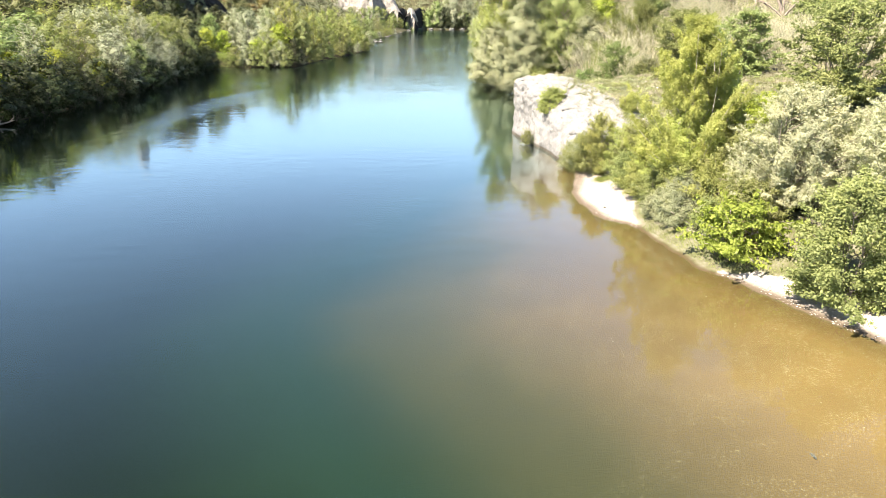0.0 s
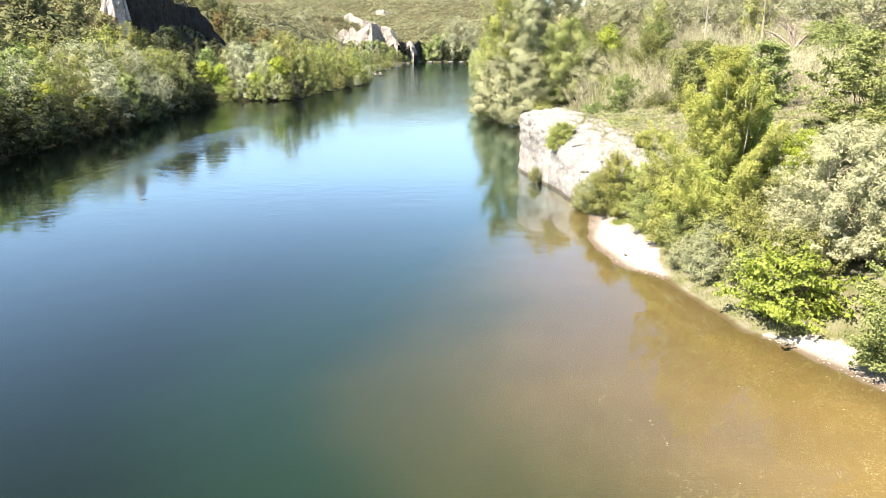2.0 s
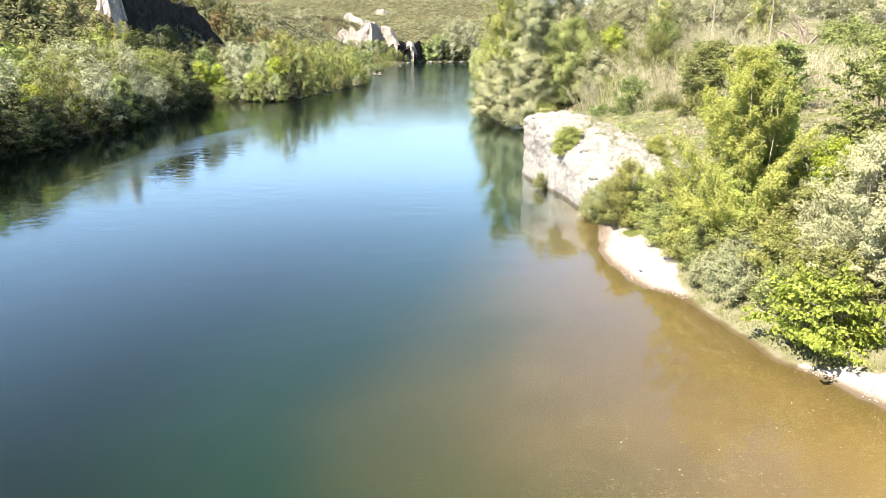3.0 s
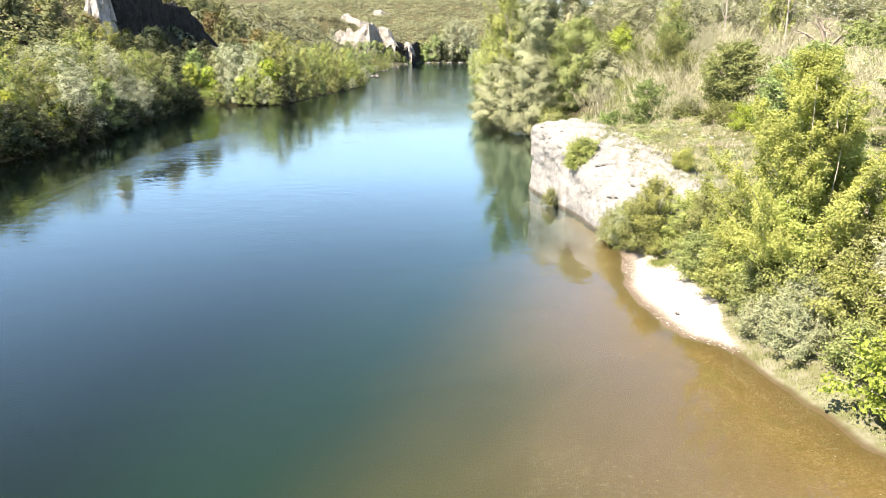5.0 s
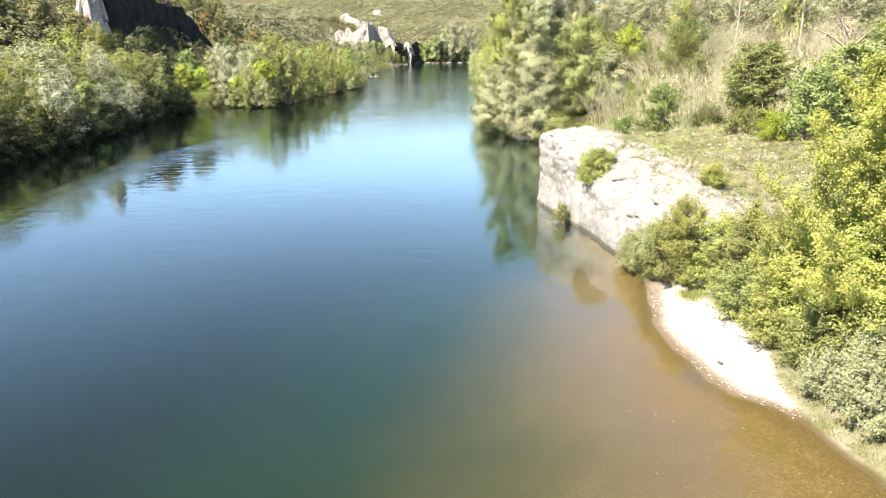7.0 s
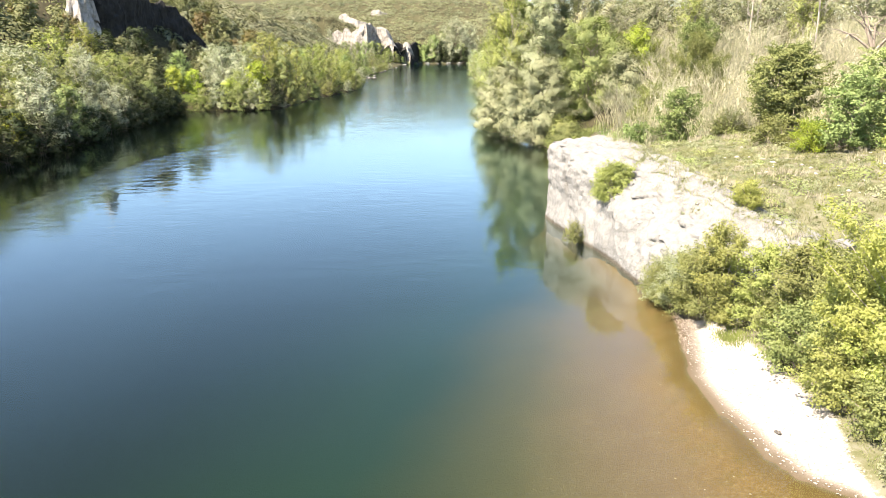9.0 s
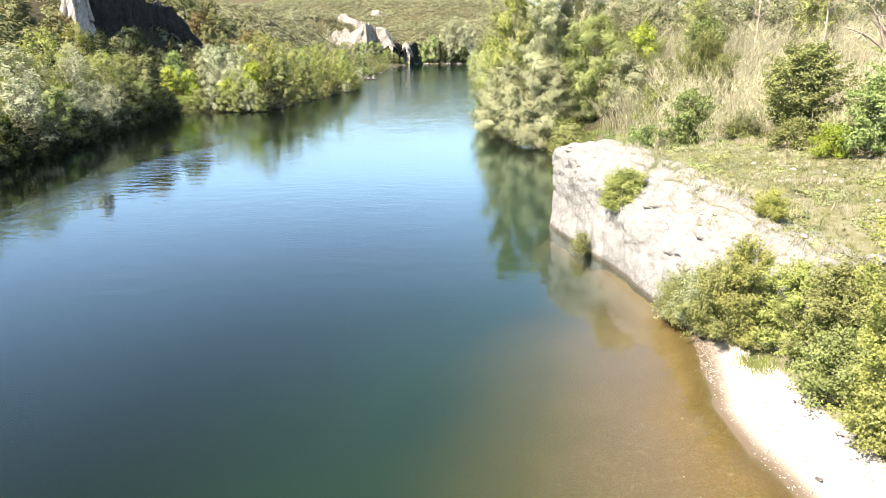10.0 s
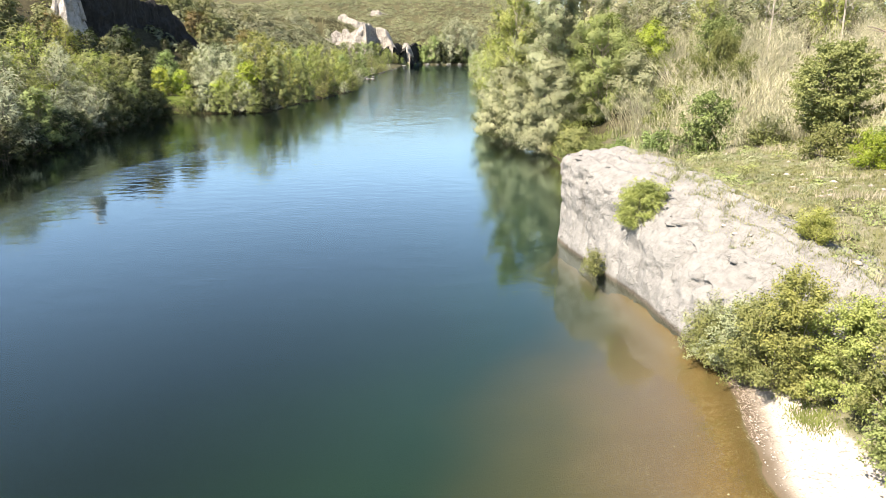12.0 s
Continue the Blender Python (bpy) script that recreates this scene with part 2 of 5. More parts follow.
def stone_material(name, stops, rough=0.8):
    m, nt, b, link = material(name, rough, 0.3)
    geo = nt.nodes.new("ShaderNodeNewGeometry")
    r = ramp(nt, stops)
    link(geo.outputs["Random Per Island"], r.inputs[0])
    n = noise_tex(nt, link, geo.outputs["Position"], 14.0, 4)
    link(mixed(nt, link, mapped(nt, link, n.outputs["Fac"], 0.3, 0.7, 0.0, 0.35), r.outputs[0], (0.3, 0.27, 0.22)), b.inputs["Base Color"])
    return m


PEBBLE = stone_material("pale_pebble", ((0.0, (0.185, 0.162, 0.138)), (0.5, (0.273, 0.252, 0.224)), (1.0, (0.341, 0.319, 0.295))))
BED_STONE = stone_material("river_stone", ((0.0, (0.08, 0.055, 0.024)), (0.6, (0.13, 0.092, 0.045)), (1.0, (0.22, 0.18, 0.12))), 0.6)
DARK_STONE = stone_material("dark_stone", ((0.0, (0.0168, 0.0168, 0.0196)), (1.0, (0.0336, 0.0336, 0.0336))))


def ground_material():
    m, nt, b, link = material("ground", 0.95, 0.1)
    geo = nt.nodes.new("ShaderNodeNewGeometry")
    pos = geo.outputs["Position"]
    sep = nt.nodes.new("ShaderNodeSeparateXYZ")
    link(pos, sep.inputs[0])

    def mask(name):
        a = nt.nodes.new("ShaderNodeAttribute")
        a.attribute_name = name
        return a.outputs["Fac"]

    big, mid = noise_tex(nt, link, pos, 0.22, 5), noise_tex(nt, link, pos, 1.3, 6, 0.65)
    fine, grit = noise_tex(nt, link, pos, 7.0, 6, 0.7), noise_tex(nt, link, pos, 26.0, 3, 0.6)
    # dry and green turf over earth
    turf = ramp(nt, ((0.34, (0.05, 0.058, 0.022)), (0.48, (0.08, 0.083, 0.044)), (0.62, (0.118, 0.116, 0.085))))
    link(mid.outputs["Fac"], turf.inputs[0])
    land = mixed(nt, link, mapped(nt, link, fine.outputs["Fac"], 0.45, 0.75, 0, 0.6), turf.outputs[0], (0.127, 0.115, 0.0814))
    land = mixed(nt, link, mapped(nt, link, big.outputs["Fac"], 0.52, 0.7, 0, 0.25), land, (0.0866, 0.11, 0.0375))
    scatter = noise_tex(nt, link, pos, 3.4, 6, 0.75)
    land = mixed(nt, link, mapped(nt, link, scatter.outputs["Fac"], 0.56, 0.7, 0, 0.6), land, (0.185, 0.172, 0.142))
    # leaf litter and thin soil between scrub
    hill = ramp(nt, ((0.35, (0.0168, 0.0168, 0.0084)), (0.62, (0.042, 0.0381, 0.0213)), (0.85, (0.0952, 0.0868, 0.0644))))
    link(mid.outputs["Fac"], hill.inputs[0])
    slope = mixed(nt, link, mask("distance"), hill.outputs[0], mixed(nt, link, big.outputs["Fac"], (0.0349, 0.0349, 0.0161), (0.0642, 0.0618, 0.0349)))
    land = mixed(nt, link, mask("hill"), land, slope)
    # bleached gravel
    gravel = ramp(nt, ((0.3, (0.204, 0.185, 0.157)), (0.5, (0.283, 0.262, 0.233)), (0.75, (0.331, 0.309, 0.286))))
    link(grit.outputs["Fac"], gravel.inputs[0])
    edge = mapped(nt, link, mixed(nt, link, 0.45, mask("beach"), fine.outputs["Fac"]), 0.36, 0.56)
    land = mixed(nt, link, edge, land, gravel.outputs[0])
    # wet margin, then the bed: brown algae-covered gravel, with the water's dimming by depth painted in as green and
    # dark
    land = mixed(nt, link, mapped(nt, link, sep.outputs["Z"], 0.02, 0.10, 0.85, 0), land, (0.045, 0.0324, 0.0162))
    stones = nt.nodes.new("ShaderNodeTexVoronoi")
    stones.inputs["Scale"].default_value = 21.0
    link(pos, stones.inputs["Vector"])
    bed = ramp(nt, ((0.12, (0.062, 0.036, 0.012)), (0.46, (0.082, 0.049, 0.018)), (0.64, (0.108, 0.068, 0.03)), (0.9, (0.17, 0.12, 0.07))))
    sepc = nt.nodes.new("ShaderNodeSeparateColor")
    link(stones.outputs["Color"], sepc.inputs[0])
    link(mixed(nt, link, 0.72, sepc.outputs[0], fine.outputs["Fac"]), bed.inputs[0])
    bedc = mixed(nt, link, mapped(nt, link, mid.outputs["Fac"], 0.45, 0.7, 0, 0.45), bed.outputs[0], (0.0518, 0.04, 0.00834))
    patchy = noise_tex(nt, link, pos, 4.6, 7, 0.78)
    drifts = nt.nodes.new("ShaderNodeMath")
    drifts.operation = "MULTIPLY"
    link(mapped(nt, link, patchy.outputs["Fac"], 0.5, 0.8, 0, 0.45), drifts.inputs[0]), link(mapped(nt, link, big.outputs["Fac"], 0.36, 0.6, 0.15, 1), drifts.inputs[1])
    deepish = mixed(nt, link, drifts.outputs[0], (0.074, 0.05, 0.033), (0.22, 0.17, 0.13))
    bedc = mixed(nt, link, mapped(nt, link, sep.outputs["Z"], -0.62, -0.16, 1, 0), bedc, deepish)
    fleck = nt.nodes.new("ShaderNodeMath")
    fleck.operation = "MULTIPLY"
    speckle = noise_tex(nt, link, pos, 15.0, 5, 0.72)
    patchy_water = noise_tex(nt, link, pos, 0.75, 6, 0.7, 0.6)
    link(mapped(nt, link, speckle.outputs["Fac"], 0.52, 0.7), fleck.inputs[0]), link(mapped(nt, link, patchy_water.outputs["Fac"], 0.42, 0.62, 0.12, 1), fleck.inputs[1])
    shoal = mixed(nt, link, fleck.outputs[0], (0.152, 0.095, 0.036), (0.4, 0.295, 0.17))
    near = nt.nodes.new("ShaderNodeMath")
    near.operation = "MULTIPLY"
    link(mask("bar"), near.inputs[0]), link(mapped(nt, link, sep.outputs["Z"], -1.15, -0.35, 0.12, 0.8), near.inputs[1])
    bedc = mixed(nt, link, near.outputs[0], bedc, shoal)
    # dark strip along the shore: the bank bushes' reflection put into the colour
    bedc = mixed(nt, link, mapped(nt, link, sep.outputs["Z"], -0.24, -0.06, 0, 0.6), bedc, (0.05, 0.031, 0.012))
    # light lost with depth, painted by height: olive, then green, then near-black
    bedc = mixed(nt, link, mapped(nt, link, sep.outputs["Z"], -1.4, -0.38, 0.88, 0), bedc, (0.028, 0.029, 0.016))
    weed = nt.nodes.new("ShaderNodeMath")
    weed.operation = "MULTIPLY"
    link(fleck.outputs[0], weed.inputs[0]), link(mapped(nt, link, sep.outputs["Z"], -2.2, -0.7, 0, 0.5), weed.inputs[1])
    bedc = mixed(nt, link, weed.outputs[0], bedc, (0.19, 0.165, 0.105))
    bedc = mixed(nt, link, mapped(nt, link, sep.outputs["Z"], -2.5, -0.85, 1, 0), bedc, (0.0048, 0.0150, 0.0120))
    # darkest step also stands in for weaker sky reflection on the left
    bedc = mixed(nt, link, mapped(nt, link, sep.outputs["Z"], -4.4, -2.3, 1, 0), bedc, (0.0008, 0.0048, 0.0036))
    bedc = mixed(nt, link, mask("hill"), bedc, (0.0123, 0.0112, 0.00672))
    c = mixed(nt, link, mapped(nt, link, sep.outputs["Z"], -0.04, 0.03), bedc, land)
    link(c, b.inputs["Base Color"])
    bump = node(nt, "ShaderNodeBump", Strength=0.7, Distance=0.06)
    link(mixed(nt, link, 0.4, fine.outputs["Fac"], grit.outputs["Fac"]), bump.inputs["Height"]), link(bump.outputs[0], b.inputs["Normal"])
    return m


def water_material():
    """Clear river water: a rippled Fresnel mirror over a clear, faintly green sheet."""
    m, nt, b, link = material("river_water")
    geo = nt.nodes.new("ShaderNodeNewGeometry")
    pos = geo.outputs["Position"]
    mp = node(nt, "ShaderNodeMapping", Scale=(0.75, 1.5, 1), Rotation=(0, 0, radians(-20)))
    link(pos, mp.inputs["Vector"])
    small, swell = noise_tex(nt, link, mp.outputs[0], 2.6, 3, 0.5, 0.3), noise_tex(nt, link, mp.outputs[0], 0.6, 2, 0.5, 0.4)
    drift = noise_tex(nt, link, pos, 0.06, 3, 0.5, 0.8)
    gain = mapped(nt, link, drift.outputs["Fac"], 0.40, 0.66, 0.3, 1.0)
    mul = nt.nodes.new("ShaderNodeMath")
    mul.operation = "MULTIPLY"
    link(small.outputs["Fac"], mul.inputs[0]), link(gain, mul.inputs[1])
    add = nt.nodes.new("ShaderNodeMath")
    add.operation = "MULTIPLY_ADD"
    link(swell.outputs["Fac"], add.inputs[0]), link(mul.outputs[0], add.inputs[2])
    add.inputs[1].default_value = 2.6
    sepw = nt.nodes.new("ShaderNodeSeparateXYZ")
    link(pos, sepw.inputs[0])
    wind = nt.nodes.new("ShaderNodeMath")
    wind.operation = "MULTIPLY"
    link(add.outputs[0], wind.inputs[0]), link(mapped(nt, link, sepw.outputs["Y"], 15, 260, 0.2, 1.0), wind.inputs[1])
    streaky = node(nt, "ShaderNodeMapping", Scale=(0.16, 0.035, 1), Rotation=(0, 0, radians(-6)))
    link(pos, streaky.inputs["Vector"])
    streak = noise_tex(nt, link, streaky.outputs[0], 1.0, 3, 0.55, 0.5)
    lane = nt.nodes.new("ShaderNodeMath")
    lane.operation = "MULTIPLY"
    link(mapped(nt, link, sepw.outputs["X"], -39, -33, 0, 1), lane.inputs[0]), link(mapped(nt, link, sepw.outputs["X"], -31, -25, 1, 0), lane.inputs[1])
    reach = nt.nodes.new("ShaderNodeMath")
    reach.operation = "MULTIPLY"
    link(lane.outputs[0], reach.inputs[0]), link(mapped(nt, link, sepw.outputs["Y"], 110, 150, 1, 0), reach.inputs[1])
    riffle = nt.nodes.new("ShaderNodeMath")
    riffle.operation = "MULTIPLY"
    link(reach.outputs[0], riffle.inputs[0]), link(mapped(nt, link, streak.outputs["Fac"], 0.44, 0.6, 0, 1), riffle.inputs[1])
    lively = nt.nodes.new("ShaderNodeMath")
    lively.operation, lively.inputs[1].default_value, lively.inputs[2].default_value = "MULTIPLY_ADD", 2.0, 1.0
    link(riffle.outputs[0], lively.inputs[0])
    waves = nt.nodes.new("ShaderNodeMath")
    waves.operation = "MULTIPLY"
    link(wind.outputs[0], waves.inputs[0]), link(lively.outputs[0], waves.inputs[1])
    bump = node(nt, "ShaderNodeBump", Strength=0.6, Distance=0.03)
    link(waves.outputs[0], bump.inputs["Height"])
    gloss = node(nt, "ShaderNodeBsdfGlossy", Roughness=0.05)
    link(mapped(nt, link, riffle.outputs[0], 0, 1, 0.05, 0.13), gloss.inputs["Roughness"])
    # blue tint in the mirror stands in for a bluer sky
    gloss.inputs["Color"].default_value = (0.81, 0.955, 1, 1)
    link(bump.outputs[0], gloss.inputs["Normal"])
    clear = nt.nodes.new("ShaderNodeBsdfTransparent")
    clear.inputs["Color"].default_value = (0.86, 0.93, 0.88, 1)
    fres = node(nt, "ShaderNodeFresnel", IOR=1.333)
    link(bump.outputs[0], fres.inputs["Normal"])
    mix = nt.nodes.new("ShaderNodeMixShader")
    share = nt.nodes.new("ShaderNodeMath")
    share.operation, share.use_clamp = "MULTIPLY_ADD", True
    # reflection curve bent by hand: sky brightness at each angle put into it
    share.inputs[1].default_value, share.inputs[2].default_value = 1.86, -0.066
    link(fres.outputs[0], share.inputs[0])
    capped_share = nt.nodes.new("ShaderNodeMath")
    capped_share.operation, capped_share.inputs[1].default_value = "MINIMUM", 0.58
    link(share.outputs[0], capped_share.inputs[0])
    link(capped_share.outputs[0], mix.inputs[0]), link(clear.outputs[0], mix.inputs[1]), link(gloss.outputs[0], mix.inputs[2])
    link(mix.outputs[0], nt.nodes["Material Output"].inputs["Surface"])
    return m


GROUND, WATER = ground_material(), water_material()
REED = leaf_material("dry_reed", (0.32, 0.298, 0.25), (0.37, 0.345, 0.29), (0.42, 0.393, 0.335), 0.22, 0.6, 0.25)
REED_GREEN = leaf_material("green_reed_leaf", (0.205, 0.22, 0.125), (0.26, 0.272, 0.165), (0.325, 0.33, 0.215), 0.25, 0.6, 0.25)
GRASS = leaf_material("meadow_grass", (0.125, 0.138, 0.066), (0.182, 0.19, 0.1), (0.25, 0.245, 0.15), 0.3, 0.7, 0.5)
BRIGHT_GRASS = leaf_material("bright_grass", (0.12, 0.155, 0.05), (0.165, 0.205, 0.07), (0.215, 0.255, 0.1), 0.35, 0.6)

# ---- the lie of the land ----
R_Y = [-150, 0, 11, 19.7, 22.4, 24.7, 26.3, 29.3, 32.7, 34.2, 36.7, 40, 42, 45.2, 48.7, 55.5, 63.2, 65, 70, 90, 96, 104, 116, 184, 326, 470, 520, 560, 3000]
R_X = [80, 27, 20.0, 15.0, 13.5, 12.5, 11.5, 10.7, 9.8, 8.4, 7.8, 7.7, 8.1, 8.8, 8.4, 7.2, 5.4, 6.6, 8.4, 9.4, 8.8, 8.6, 4.5, 4.0, 3.0, 4, 60, 200, 200]
L_Y = [-150, 0, 75, 100, 123, 140, 143, 144.6, 147, 169, 209, 230, 305, 396, 527, 548, 3000]
L_X = [-52, -46, -45, -46.5, -49, -51.3, -49, -37, -35, -34, -29.5, -32, -41, -41, -43, -43, -43]
H_Y = [-150, 60, 120, 180, 300, 400, 470, 500, 545, 560, 3000]
H_X = [-68, -64, -64, -66, -60, -57, -72, -98, -98, -46, -46]


def shore_right(y):
    return np.interp(y, R_Y, R_X)


def shore_left(y):
    return np.interp(y, L_Y, L_X)


def beach_width(y):
    return np.interp(y, [18, 19.5, 22, 24.5, 25.2, 26.0, 32.3, 34, 36.5, 40, 43, 45.5, 46.5], [1.8, 1.8, 2.0, 1.9, 1.5, 0.0, 0.0, 1.6, 2.9, 2.7, 2.1, 0.7, 0.0])


def height(x, y):
    """The height of the ground, bed and hills at x, y (arrays)."""
    x, y = np.broadcast_arrays(np.asarray(x, float), np.asarray(y, float))
    shape = x.shape
    x, y = x.ravel(), y.ravel()
    n1 = fbm(xyz(x * 0.25, y * 0.25), 4, 3) - 0.5
    n2 = fbm(xyz(x * 0.03, y * 0.03), 4, 11) - 0.5
    wob = (fbm(xyz(x * 0.6, y * 0.6), 3, 5) - 0.5) * 0.8
    dr, dl, df = x - shore_right(y) + wob, shore_left(y) - x + wob * 2, y - 549 + wob * 4
    # river bed, shelving gently from the gravel side
    shelf = -np.interp(-dr, [0, 0.6, 3, 7, 11, 16, 22, 34, 60], [0, 0.12, 0.32, 0.6, 0.95, 1.7, 3.0, 5.4, 6.0])
    drop = -np.interp(-dr, [0, 0.8, 2.5, 5, 9, 14, 30, 60], [0, 0.22, 0.6, 1.1, 2.1, 3.1, 5.2, 6.0])
    plunge = -np.interp(-dr, [0, 0.3, 1, 4, 8, 30, 60], [0.3, 1.0, 1.7, 2.6, 3.3, 5.2, 6.0])
    k1, k2 = smooth(22, 42, y), smooth(45, 59, y)
    bed = (shelf * (1 - k1) + drop * k1) * (1 - k2) + plunge * k2
    bed = np.maximum(bed, -np.interp(-dl, [0, 0.6, 2, 18, 60], [0, 0.9, 3.0, 6.0, 6.0])) + n1 * 0.18 * smooth(0.3, 3, np.minimum(-dr, -dl))
    # right side: beach, bank, terrace
    bw = beach_width(y)
    low = np.interp(np.maximum(dr - bw * 0.75, 0), [0, 1.2, 3, 6, 12, 22, 45, 120, 400], [0, 0.25, 0.9, 2.0, 3.6, 4.8, 7.5, 15, 26]) + 0.10 * np.clip(dr, 0, bw * 0.75 + 0.6)
    high = np.interp(dr, [0, 1.6, 3.4, 6, 12, 20, 40, 120, 400], [-0.2, 0.6, 3.3, 4.5, 5.1, 5.7, 7.6, 15, 26])
    soft = np.interp(dr, [0, 1, 4, 8, 14, 25, 60, 120, 400], [0, 0.5, 1.9, 3.7, 5.0, 6.0, 8.2, 15, 26])
    k = smooth(45.5, 53, y) * (1 - smooth(63, 70, y))
    right = low * (1 - smooth(45.5, 53, y)) + high * k + soft * smooth(63, 70, y) + n1 * 0.5 * smooth(3, 8, dr) + n2 * 4 * smooth(20, 80, dr)
    right = right + 3.4 * smooth(76, 116, y) * (1 - smooth(140, 260, y)) * smooth(5, 16, dr)
    # left side: low wooded bank, then the gorge flank
    left = np.interp(dl, [0, 1.5, 6, 16, 60], [0, 0.5, 1.5, 2.4, 3.2]) + n1 * 0.4 * smooth(1, 5, dl)
    toe = np.interp(y, H_Y, H_X) + n2 * 14
    up = np.maximum(toe - x, 0)
    flank = np.interp(up, [0, 8, 30, 70, 140, 400, 1500], [0, 5, 18, 29, 40, 60, 90])
    left = left + flank * (1 + n2 * 0.6) - 6.0 * np.exp(-((x + 81) / 13) ** 2 - ((y - 192) / 20) ** 2) * smooth(0, 10, up)
    # the far side of the bend
    rise = np.interp(df, [0, 3, 10, 60, 130, 300, 900, 2500], [0, 0.6, 3, 27, 50, 70, 85, 95])
    far = rise * (1 - 0.86 * smooth(40, 150, x)) + n2 * 8 * smooth(5, 60, df)
    z = np.where((dr < 0) & (dl < 0) & (df < 0), bed, -9)
    z = np.maximum(z, np.where(dr >= 0, right, -9))
    z = np.maximum(z, np.where(dl >= 0, left, -9))
    z = np.maximum(z, np.where(df >= 0, np.maximum(far, 0), -9))
    return z.reshape(shape)


def ground_z(x, y):
    return float(height(np.array([x]), np.array([y]))[0])


def build_ground():
    xs = np.concatenate([[-3000, -2000, -1300, -900, -600, -450, -340, -260], np.arange(-210, -60, 5.0), np.arange(-60, -28, 1.0), np.arange(-28, -4, 2.0),
                         np.arange(-4, 26, 0.42), np.arange(26, 50, 1.5), np.arange(50, 130, 6.0), [140, 170, 220, 300, 420, 600, 900, 1400, 2000, 3000]])
    ys = np.concatenate([[-400, -250, -150, -100, -70, -45, -25], np.arange(-12, 8, 1.5), np.arange(8, 72, 0.48), np.arange(72, 156, 1.2), np.arange(156, 300, 4.0),
                         np.arange(300, 530, 8.0), np.arange(530, 700, 5.0), [720, 760, 820, 900, 1050, 1300, 1700, 2300, 3200, 4200]])
    X, Y = np.meshgrid(xs, ys)
    Z = height(X, Y)
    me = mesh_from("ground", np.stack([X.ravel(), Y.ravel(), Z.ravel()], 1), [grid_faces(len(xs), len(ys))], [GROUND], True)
    d = X - shore_right(Y)
    beach = (smooth(-0.4, 0.2, d) * (1 - smooth(-0.5, 0.5, d - beach_width(Y))) * (beach_width(Y) > 0.15)).ravel()
    hill = np.maximum(smooth(-6, -1, shore_left(Y) - X), np.maximum(smooth(3, 15, Y - 549), np.maximum(smooth(45, 70, X), smooth(84, 96, Y) * smooth(-3, 0, d)))).ravel()
    bar = (1 - smooth(14, 25, Y + (fbm(xyz(X * 0.3, Y * 0.3), 3, 15).reshape(X.shape) - 0.5) * 9)).ravel()
    for key, value in (("beach", beach), ("hill", hill), ("bar", bar), ("distance", smooth(260, 420, Y).ravel())):
        me.attributes.new(key, "FLOAT", "POINT").data.foreach_set("value", value.astype(np.float32))
    return tagged(new("ground", me), "river bed, gravel shore, grassy terrace and scrub-covered gorge flanks", "ground", kind="structure")


build_ground()
water = new("water", mesh_from("water", np.array([[-140, -300, 0], [260, -300, 0], [260, 590, 0], [-140, 590, 0]], float), [np.array([[0, 1, 2, 3]])], [WATER]))
tagged(water, "calm clear river, blue with sky and brown over shallows", "river", kind="structure")

